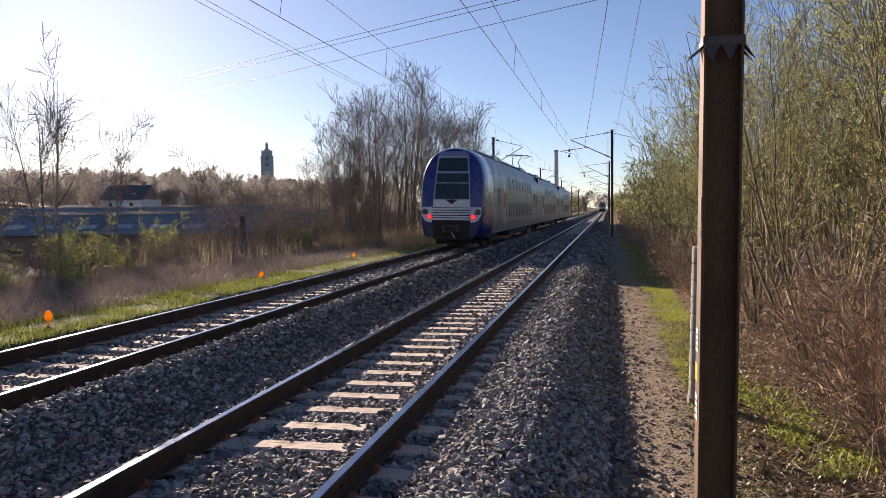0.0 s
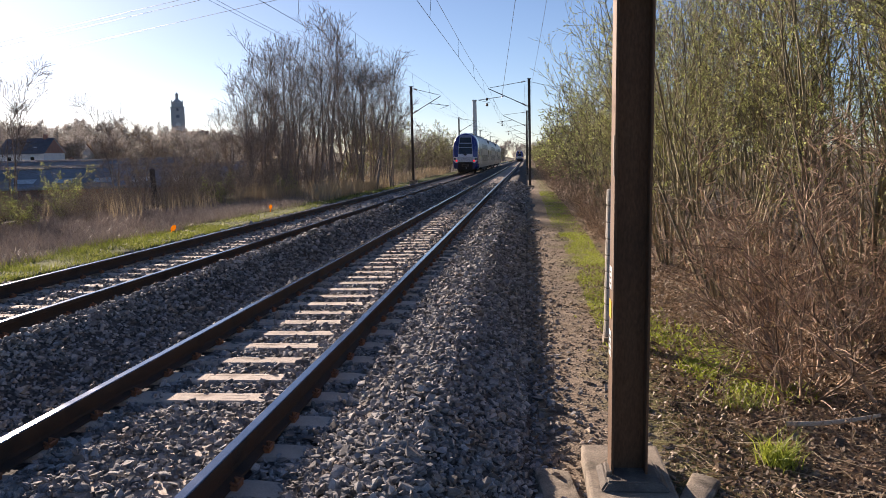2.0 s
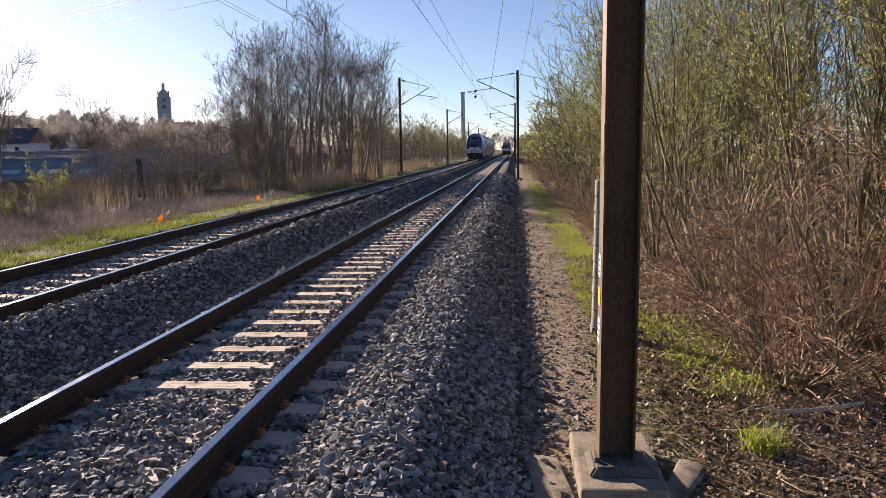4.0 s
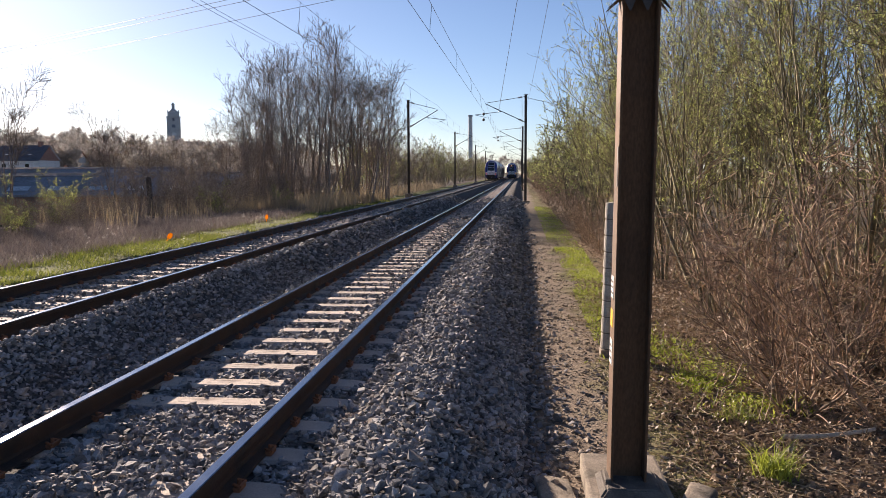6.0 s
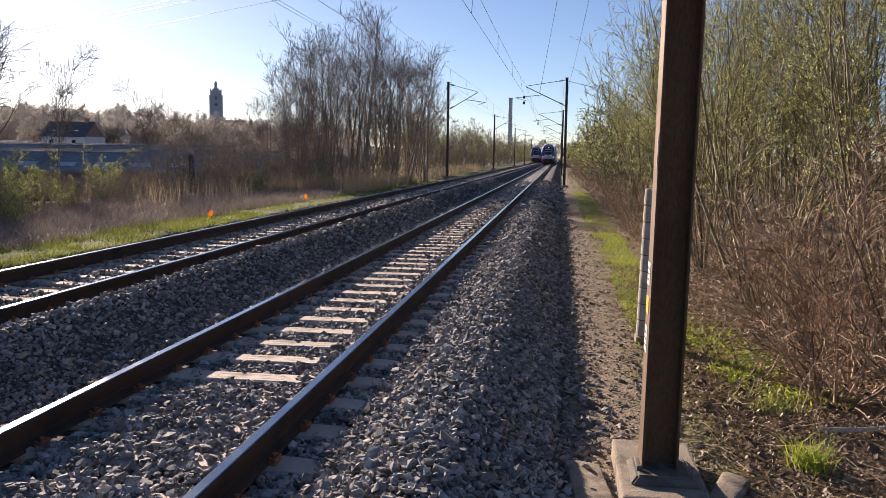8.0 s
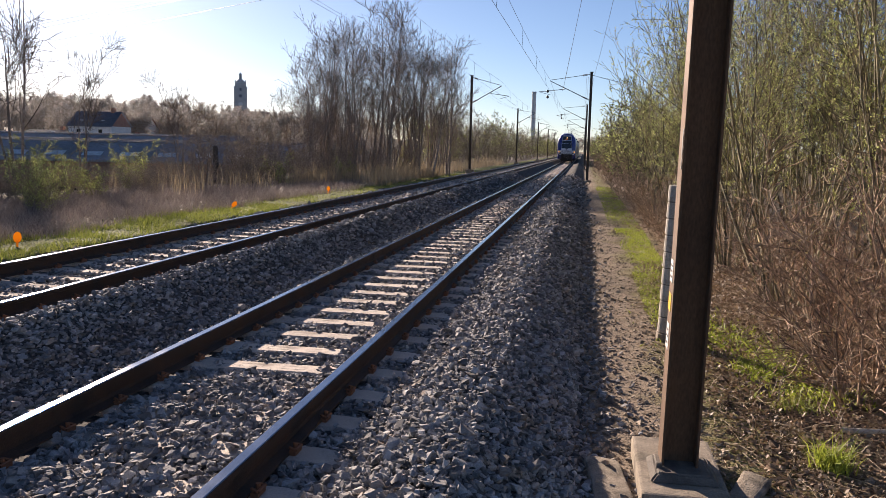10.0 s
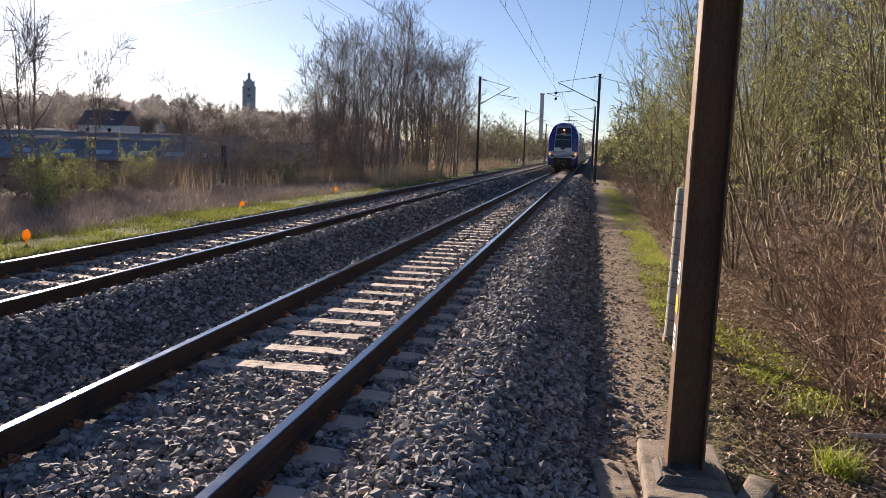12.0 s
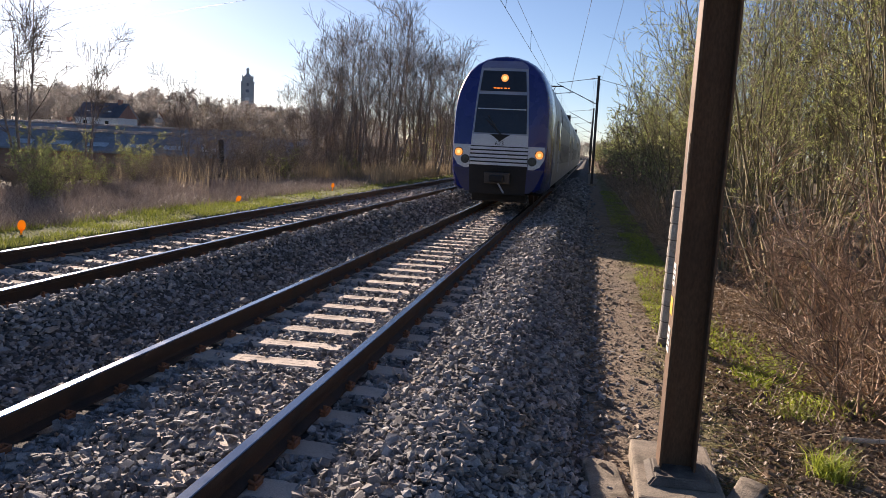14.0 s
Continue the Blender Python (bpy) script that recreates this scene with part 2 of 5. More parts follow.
def build_ground():
    xs = [-4000, -1500, -700, -450] + [-330 + 15 * i for i in range(19)] + [-46 + 2 * i for i in range(16)] + [-15 + 0.4 * i for i in range(16)] + [-8.65, -8.55, 0.0, 0.1]
    xs += [0.2 + 0.2 * i for i in range(20)] + [4.5, 6, 9, 15, 30, 60, 150, 500, 1500, 4000]
    ys = [-1500, -300, -60, -20, -6, 0] + [1 + 0.25 * i for i in range(60)] + [16.5 + 1 * i for i in range(40)] + [58 + 6 * i for i in range(50)] + [380, 450, 560, 800, 1500, 4000]
    verts = [(x, y, ground_z(x, y)) for y in ys for x in xs]
    k = len(xs)
    faces = [(j * k + i, j * k + i + 1, (j + 1) * k + i + 1, (j + 1) * k + i) for j in range(len(ys) - 1) for i in range(k - 1)]
    m = bpy.data.materials.new("soil_and_turf")
    m.use_nodes = True
    n, l = m.node_tree.nodes, m.node_tree.links
    b = n["Principled BSDF"]
    b.inputs["Roughness"].default_value = 0.95
    b.inputs["Specular IOR Level"].default_value = 0.1
    tc = n.new("ShaderNodeTexCoord")
    sep = n.new("ShaderNodeSeparateXYZ")
    l.new(tc.outputs["Object"], sep.inputs[0])

    def nz(s, d=5.0):
        t = n.new("ShaderNodeTexNoise")
        t.inputs["Scale"].default_value, t.inputs["Detail"].default_value = s, d
        l.new(tc.outputs["Object"], t.inputs["Vector"])
        return t.outputs["Fac"]

    def math_node(op, a, c):
        q = n.new("ShaderNodeMath")
        q.operation = op
        for i, v in enumerate((a, c)):
            if isinstance(v, (int, float)):
                q.inputs[i].default_value = v
            else:
                l.new(v, q.inputs[i])
        return q.outputs[0]

    # belts of cover along the line, with ragged borders
    wob = math_node("MULTIPLY", math_node("SUBTRACT", nz(1.3), 0.5), 1.6)
    x = math_node("ADD", sep.outputs[0], wob)
    ramp = n.new("ShaderNodeValToRGB")
    mr = n.new("ShaderNodeMapRange")
    for i, v in ((1, -40), (2, 10), (3, 0), (4, 1)):
        mr.inputs[i].default_value = v
    l.new(x, mr.inputs[0])
    l.new(mr.outputs[0], ramp.inputs[0])
    stops = ((-40, (0.035, 0.034, 0.02)), (-22, (0.06, 0.052, 0.033)), (-15, (0.065, 0.052, 0.045)), (-10.6, (0.07, 0.057, 0.048)), (-10.2, (0.10, 0.12, 0.035)), (-8.9, (0.10, 0.12, 0.035)), (-8.5, (0.09, 0.085, 0.07)),
             (0.1, (0.24, 0.195, 0.15)), (0.85, (0.25, 0.20, 0.15)), (1.15, (0.16, 0.15, 0.065)), (1.7, (0.17, 0.14, 0.075)), (2.0, (0.27, 0.195, 0.135)), (10, (0.11, 0.085, 0.055)))
    els = ramp.color_ramp.elements
    while len(els) < len(stops):
        els.new(0.5)
    for e, (p, c) in zip(els, stops):
        e.position, e.color = (p + 40) / 50, (*c, 1)
    hsv = n.new("ShaderNodeHueSaturation")
    l.new(ramp.outputs[0], hsv.inputs["Color"])
    g = n.new("ShaderNodeMapRange")
    for i, v in ((1, 0.3), (2, 0.7), (3, 0.55), (4, 1.45)):
        g.inputs[i].default_value = v
    mixv = math_node("ADD", math_node("MULTIPLY", nz(38, 6), 0.6), math_node("MULTIPLY", nz(4, 4), 0.4))
    l.new(mixv, g.inputs[0])
    l.new(g.outputs[0], hsv.inputs["Value"])
    l.new(hsv.outputs[0], b.inputs["Base Color"])
    bp = n.new("ShaderNodeBump")
    bp.inputs["Strength"].default_value, bp.inputs["Distance"].default_value = 0.9, 0.03
    l.new(nz(45, 6), bp.inputs["Height"])
    l.new(bp.outputs[0], b.inputs["Normal"])
    ob = new("ground", mesh_from("ground", verts, faces, m, True))
    tagged(ob, "earth with a trodden gravel path and mossy turf", "ground", kind="structure")

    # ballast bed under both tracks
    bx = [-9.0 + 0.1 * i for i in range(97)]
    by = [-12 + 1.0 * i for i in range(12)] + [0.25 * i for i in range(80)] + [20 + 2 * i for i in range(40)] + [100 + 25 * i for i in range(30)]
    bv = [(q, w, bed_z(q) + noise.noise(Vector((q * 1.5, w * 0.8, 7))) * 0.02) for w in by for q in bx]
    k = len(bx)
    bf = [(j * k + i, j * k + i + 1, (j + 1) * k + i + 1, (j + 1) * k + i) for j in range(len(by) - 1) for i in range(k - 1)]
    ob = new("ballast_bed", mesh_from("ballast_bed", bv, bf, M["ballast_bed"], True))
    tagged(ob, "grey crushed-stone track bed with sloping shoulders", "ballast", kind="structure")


build_ground()


def stone_kinds(rg, count=28):
    """Angular convex stones of about unit size: corners and triangles."""
    kinds = []
    for _ in range(count):
        bm = bmesh.new()
        p = rg.normal(0, 1, (9, 3))
        p = np.sign(p) * np.abs(p) ** 0.6
        p = p / (np.abs(p) ** 3).sum(1)[:, None] ** (1 / 3) * rg.uniform(0.85, 1.1, (9, 1)) * (1.15, 0.9, 0.68)
        for q in p:
            bm.verts.new(q)
        bmesh.ops.convex_hull(bm, input=list(bm.verts))
        bmesh.ops.triangulate(bm, faces=list(bm.faces))
        bm.verts.index_update()
        kinds.append((np.array([v.co[:] for v in bm.verts]), np.array([[v.index for v in f.verts] for f in bm.faces])))
        bm.free()
    return kinds


def scatter(rg, kinds, at, size):
    """Stones of the kinds given at their places, each with its own turn and stretch."""
    num, made = len(at), []
    q = rg.normal(0, 1, (num, 4)) * (1, 0.24, 0.24, 1)
    q /= np.linalg.norm(q, axis=1)[:, None]
    w, a, b, c = q.T
    rot = np.stack([1 - 2 * (b * b + c * c), 2 * (a * b - c * w), 2 * (a * c + b * w), 2 * (a * b + c * w), 1 - 2 * (a * a + c * c), 2 * (b * c - a * w),
                    2 * (a * c - b * w), 2 * (b * c + a * w), 1 - 2 * (a * a + b * b)], 1).reshape(-1, 3, 3)
    stretch = size[:, None] * rg.uniform(0.8, 1.25, (num, 3))
    which = rg.integers(0, len(kinds), num)
    for k, (kv, kf) in enumerate(kinds):
        i = which == k
        v = np.einsum("nij,nkj->nki", rot[i], kv[None] * stretch[i][:, None]) + at[i][:, None]
        made.append((v.reshape(-1, 3), (kf[None] + (np.arange(i.sum()) * len(kv))[:, None, None]).reshape(-1)))
    return made


def build_stones():
    """Loose crushed stone lying over the bed, dense near the path and thinner far off."""
    rg = np.random.default_rng(5)
    kinds, made = stone_kinds(rg), []
    zs = np.array([bed_z(q) for q in np.linspace(-9, 0.6, 961)])
    for y0, y1, per_m2, size in ((-6.0, 3.4, 190, 0.04), (3.4, 6.0, 1250, 0.0215), (6.0, 10.0, 1000, 0.0225), (10.0, 16.0, 560, 0.026), (16.0, 28.0, 190, 0.036), (28.0, 60.0, 34, 0.055)):
        num = int((y1 - y0) * 8.95 * per_m2)
        x = rg.uniform(-8.35, 0.62, num)
        y = rg.uniform(y0, y1, num)
        keep = rg.random(num) < np.where(x > 0.08, 0.75 * np.exp(-(x - 0.08) / 0.16), np.where(x < -8.1, 0.5, 1.0))
        keep &= (x > -0.92 * y - 0.8) | (y < 3.4)
        near_a, near_b = np.abs(x - A_X), np.abs(x - B_X)
        on_rail = (np.abs(near_a - 0.7535) < 0.085) | (np.abs(near_b - 0.7535) < 0.085)
        phase = np.abs((y - 6.25 + 0.3) % 0.6 - 0.3)
        bury = np.where(y < 5.9, np.where((x - A_X > 0.30) & (x - A_X < 0.6), 0.3, 0.97), 0.03)
        on_sleeper = ((near_a < 1.08) | (near_b < 1.12)) & (phase < 0.12)
        keep &= ~on_rail & ~(on_sleeper & (rg.random(num) > np.where((near_a < 0.62) & (y < 5.95), bury, np.where((x - A_X > 0.38) & (x - A_X < 0.67), 0.65, np.where(((x - A_X < -0.38) & (x - A_X > -0.67)) | (near_b < 0.67), 0.4, 0.012)))))
        x, y, on_sleeper = x[keep], y[keep], on_sleeper[keep]
        num = len(x)
        s = size * rg.lognormal(0, 0.28, num)
        z = np.interp(x, np.linspace(-9, 0.6, 961), zs) + s * rg.uniform(-0.1, 0.9, num) + np.where(on_sleeper, 0.022, 0) + np.where((np.abs(x - A_X) < 0.62) & (y < 5.9), 0.014, 0)
        z = np.where(x > 0.12, -0.455 + s * 0.3, z)
        made += scatter(rg, kinds, np.stack([x, y, z], 1), s)
    v, f = join(made)
    fill_mesh("ballast_stones", v, f, 3, M["stone"], "loose grey crushed stone with a few brown pieces", "ballast")


def join(parts):
    vs, fs, o = [], [], 0
    for v, f in parts:
        vs.append(v)
        fs.append(f + o)
        o += len(v)
    return np.concatenate(vs), np.concatenate(fs)


def fill_mesh(name, v, f, corners, material, label="", category="", kind="stuff", parent=None, smooth=False):
    """A mesh from arrays; f is flat, with the same number of corners to each face."""
    me = bpy.data.meshes.new(name)
    num = len(f) // corners
    me.vertices.add(len(v))
    me.vertices.foreach_set("co", np.asarray(v, np.float32).ravel())
    me.loops.add(len(f))
    me.loops.foreach_set("vertex_index", np.asarray(f, np.int32))
    me.polygons.add(num)
    me.polygons.foreach_set("loop_start", np.arange(num, dtype=np.int32) * corners)
    me.polygons.foreach_set("loop_total", np.full(num, corners, np.int32))
    me.materials.append(material)
    me.update(calc_edges=True)
    if smooth:
        me.shade_smooth()
    else:
        me.shade_flat()
    ob = new(name, me)
    ob.parent = parent
    if label or kind:
        tagged(ob, label, category, kind=kind)
    return ob


build_stones()

# ---- tracks ----
def rail(cx, cz, tilt):
    """One rail: rusty foot, web and head, with a bright running band on top."""
    r = empty("rail", "long rusty steel rail with a bright polished running surface", "rail", "rails of the two tracks", at=pose(cx, 0, cz, 0, tilt, 0))
    half = [(0.036, -0.006), (0.0365, -0.036), (0.010, -0.05), (0.0085, -0.12), (0.016, -0.142), (0.07, -0.16), (0.075, -0.172)]
    pts = [(0.030, 0.0)] + half
    outline = pts + [(-x, z) for x, z in pts[::-1]]
    bm = bmesh.new()
    extrude_profile(bm, outline, -12, 850)
    part("rail_body", bm, M["rail_side"], r)
    bm = bmesh.new()
    extrude_profile(bm, [(-0.033, 0.0), (-0.028, 0.0035), (0.028, 0.0035), (0.033, 0.0), (0.033, -0.004), (-0.033, -0.004)], -12, 850)
    part("running_surface", bm, M["rail_head"], r, "bright polished steel band")


for cx, cz, lean in ((A_X, 0.0, 0.0), (B_X, B_Z, 1.2)):
    for s in (-1, 1):
        rail(cx + s * 0.7535, cz - s * (B_CANT if lean else 0), lean)


def sleeper_body(bm, y=0.0):
    """Concrete sleeper: full at the rail seats, a little lower in the middle, sides sloping."""
    st = ((-1.21, -0.225, 0.105), (-1.17, -0.195, 0.125), (-0.95, -0.178, 0.13), (-0.55, -0.178, 0.13), (-0.40, -0.188, 0.118), (0.40, -0.188, 0.118), (0.55, -0.178, 0.13), (0.95, -0.178, 0.13), (1.17, -0.195, 0.125), (1.21, -0.225, 0.105))
    rows = []
    for x, z, w in st:
        rows.append([bm.verts.new((x, y + d, zz)) for d, zz in ((-w - 0.02, -0.36), (-w, z - 0.02), (-w + 0.018, z), (w - 0.018, z), (w, z - 0.02), (w + 0.02, -0.36))])
    for a, b in zip(rows, rows[1:]):
        for i in range(5):
            bm.faces.new((a[i], b[i], b[i + 1], a[i + 1]))
    bm.faces.new(rows[0])
    bm.faces.new(rows[-1][::-1])
    bmesh.ops.recalc_face_normals(bm, faces=bm.faces)


def clip_bm(s):
    """A bent spring clip on its shoulder, beside the rail's foot."""
    bm = bmesh.new()
    box_into(bm, 0.085 * s - 0.022, 0.085 * s + 0.022, -0.055, 0.055, -0.178, -0.150, 0.004)
    rod_into(bm, (0.105 * s, -0.05, -0.145), (0.105 * s, 0.05, -0.145), 0.010, n=6)
    rod_into(bm, (0.105 * s, 0.05, -0.145), (0.062 * s, 0.035, -0.135), 0.010, n=6)
    rod_into(bm, (0.105 * s, -0.05, -0.145), (0.062 * s, -0.035, -0.135), 0.010, n=6)
    rod_into(bm, (0.085 * s, 0, -0.16), (0.085 * s, 0, -0.115), 0.013, n=6)
    return bm


def build_sleepers():
    first = empty("sleeper", "pale weathered concrete sleeper bedded in grey ballast", "sleeper", "sleepers under the rails")
    bm = bmesh.new()
    sleeper_body(bm)
    part("sleeper_body", bm, M["sleeper"], first)
    for x0 in (-0.30, 0.07):
        bm = bmesh.new()
        for q in ((x0, x0 + 0.2, -0.045, -0.038), (x0, x0 + 0.2, 0.038, 0.045), (x0, x0 + 0.007, -0.038, 0.038), (x0 + 0.193, x0 + 0.2, -0.038, 0.038)):
            box_into(bm, *q, -0.192, -0.1868)
        part("cast_rim", bm, M["sleeper"], first, "raised rim cast in the concrete")
    clips = []
    for x in (-0.7535, 0.7535):
        for s in (-1, 1):
            c = part("rail_clip", clip_bm(s), M["clip"], first, "rusty spring clip")
            c.location.x = x
            clips.append(c)
    spots = [(A_X, 6.25 + 0.6 * k, 0.0, 0.0) for k in range(-24, 55)] + [(B_X, 6.42 + 0.6 * k, B_Z, 1.2) for k in range(-24, 55)]
    rr = random.Random(3)
    for i, (x, y, z, lean) in enumerate(spots):
        m = pose(x + rr.uniform(-0.02, 0.02), y, z, 0, lean, rr.uniform(-0.5, 0.5))
        if i == 0:
            first.matrix_world = m
        else:
            copy_thing(first, m)
    for cx, cz, lean in ((A_X, 0, 0), (B_X, B_Z, 1.2)):
        st = 6.25 + 0.6 * 55
        va, fa = [], []
        prof = ((-0.98, -0.25), (-0.9, -0.19), (0.9, -0.19), (0.98, -0.25))
        for k in range(500):
            y = st + 0.6 * k
            o = len(va)
            for d, dz in ((-0.14, -0.06), (-0.11, 0), (0.11, 0), (0.14, -0.06)):
                va += [(x, y + d, z + dz) for x, z in prof]
            for r in range(3):
                for c in range(3):
                    fa += [o + r * 4 + c, o + r * 4 + c + 1, o + (r + 1) * 4 + c + 1, o + (r + 1) * 4 + c]
        ob = fill_mesh("far_sleepers", np.array(va), fa, 4, M["sleeper"], "pale concrete sleepers running off into the distance", "sleepers")
        ob.matrix_world = pose(cx, 0, cz, 0, lean, 0)


build_sleepers()


# ---- masts and wires ----
def h_beam(bm, w, d, h, tf, tw, z0=0.0):
    """An H section with its flanges at both ends of x."""
    hw, hd = w / 2, d / 2
    pts = [(-hw, -hd), (-hw + tf, -hd), (-hw + tf, -tw / 2), (hw - tf, -tw / 2), (hw - tf, -hd), (hw, -hd), (hw, hd), (hw - tf, hd), (hw - tf, tw / 2), (-hw + tf, tw / 2), (-hw + tf, hd), (-hw, hd)]
    lo = [bm.verts.new((x, y, z0)) for x, y in pts]
    hi = [bm.verts.new((x, y, h)) for x, y in pts]
    k = len(pts)
    for i in range(k):
        bm.faces.new((lo[i], lo[(i + 1) % k], hi[(i + 1) % k], hi[i]))
    for ring in (lo[::-1], hi):
        bm.faces.new((ring[0], ring[1], ring[10], ring[11]) if ring is hi else (ring[11], ring[10], ring[1], ring[0]))
    bmesh.ops.recalc_face_normals(bm, faces=bm.faces)


def near_mast():
    t = empty("catenary_mast", "brown weathered steel H-section mast with a spiked collar", "mast", at=pose(0.742, 5.12, -0.30, 0, 0.65, 0))
    bm = bmesh.new()
    h_beam(bm, 0.222, 0.22, 7.3, 0.016, 0.010)
    bmesh.ops.bevel(bm, geom=[e for e in bm.edges if abs(e.verts[0].co.z - e.verts[1].co.z) > 1], offset=0.003, segments=1, affect="EDGES")
    part("h_beam", bm, M["mast_steel"], t)
    # collar of pointed steel teeth against climbing
    col = part("spiked_collar", box_bm(-0.119, 0.119, -0.116, -0.112, 2.985, 3.04), M["mast_far"], t, "dark steel collar")
    part("collar_band", box_bm(-0.119, -0.114, -0.112, 0.115, 2.99, 3.035), M["mast_far"], col)
    part("collar_band", box_bm(0.114, 0.119, -0.112, 0.115, 2.99, 3.035), M["mast_far"], col)
    for cx, cy, ang, lean in ((-0.07, -0.116, 0, 14), (0.03, -0.116, 0, 14), (-0.119, -0.05, 90, 48), (-0.119, 0.05, 90, 48), (0.119, -0.05, -90, 40), (0.119, 0.05, -90, 40)):
        bm = bmesh.new()
        a = [bm.verts.new(p) for p in ((-0.045, 0, 0), (0.045, 0, 0), (0.004, -0.002, -0.10), (-0.004, -0.002, -0.10))]
        b = [bm.verts.new((v.co.x, v.co.y + 0.004, v.co.z)) for v in a]
        bm.faces.new(a)
        bm.faces.new(b[::-1])
        for i in range(4):
            bm.faces.new((a[i], b[i], b[(i + 1) % 4], a[(i + 1) % 4]))
        tooth = part("tooth", bm, M["mast_far"], col)
        tooth.matrix_local = pose(cx, cy, 2.99, 0, 0, -ang) @ pose(0, 0, 0, -lean, 0, 0)
    # plates on the flange that faces the track
    for z0, z1, y0, y1, mt, lab in ((1.86, 2.10, -0.095, -0.05, "mast_far", "small dark plate"), (1.16, 1.30, -0.04, 0.08, "white", "white enamel plate with marks"), (0.98, 1.09, -0.04, 0.08, "yellow", "yellow warning plate"), (0.74, 0.90, -0.04, 0.08, "white", "white enamel plate with marks")):
        p = part("plate", box_bm(-0.115, -0.112, y0, y1, z0, z1, 0.0008), M[mt], t, lab)
        if mt == "white":
            for i in range(3):
                zz = z0 + (z1 - z0) * (0.25 + 0.25 * i)
                part("mark", box_bm(-0.1165, -0.115, y0 + 0.02, y1 - 0.02, zz - 0.006, zz + 0.006), M["black"], p)
    part("bolt", box_bm(-0.145, -0.108, -0.15, -0.113, 0.0, 0.045, 0.008), M["concrete_dark"], t, "stone chip by the flange")
    f = empty("mast_foundation", "weathered concrete foundation block with a grimy raised top", "foundation", at=pose(0.74, 5.15, -0.30))
    bm = box_bm(-0.25, 0.27, -0.48, 0.52, -0.35, -0.03, 0.02)
    part("block", bm, M["concrete"], f)
    bm = bmesh.new()
    r = bmesh.ops.create_cone(bm, cap_ends=True, segments=4, radius1=0.30, radius2=0.23, depth=0.05, matrix=Matrix.Translation((0.02, -0.1, -0.006)) @ Matrix.Rotation(radians(45), 4, "Z"))
    bmesh.ops.bevel(bm, geom=list(bm.edges), offset=0.012, segments=2, affect="EDGES")
    part("mortar_cap", bm, M["concrete_dark"], f, "grimy mortar cap")
    for nm, q, rz, lab in (("kerb_stone", (-0.12, 0.12, -0.55, 0.45, -0.2, 0.05), 6, "worn concrete edging stone sunk in the path"), ("kerb_stone", (-0.09, 0.09, -0.3, 0.35, -0.2, 0.06), -24, "worn concrete edging stone sunk in the earth")):
        bm = box_bm(*q, 0.025)
        bmesh.ops.subdivide_edges(bm, edges=list(bm.edges), cuts=2, use_grid_fill=True)
        for v in bm.verts:
            v.co += Vector([noise.noise(v.co * 7 + Vector((k * 9, rz, 0))) * 0.018 for k in range(3)])
        k = part(nm, bm, M["concrete"], None, smooth=True)
        tagged(k, lab, "kerb stone")
        k.matrix_world = pose(0.33, 4.95, -0.47, 2, 0, rz) if rz > 0 else pose(1.13, 5.0, -0.46, 0, 8, rz)


near_mast()


def marker_post():
    t = empty("marker_post", "pale ringed post beside the mast and path", "post", at=pose(1.085, 9.35, -0.47, 0.5, 1.2, 0))
    for i in range(9):
        z = 0.10 + i * 0.187
        bm = bmesh.new()
        bmesh.ops.create_cone(bm, cap_ends=True, segments=20, radius1=0.098, radius2=0.094, depth=0.178, matrix=Matrix.Translation((0, 0, z + 0.089)))
        bmesh.ops.bevel(bm, geom=[e for e in bm.edges if abs(e.verts[0].co.z - e.verts[1].co.z) < 1e-4], offset=0.008, segments=2, affect="EDGES")
        part("post_ring", bm, M["post_white"], t, smooth=False)
        part("joint", rod_bm((0, 0, z - 0.012), (0, 0, z + 0.003), 0.089, n=20), M["concrete_dark"], t)
    part("foot", box_bm(-0.10, 0.10, -0.1, 0.1, -0.05, 0.09, 0.01), M["concrete"], t)


marker_post()


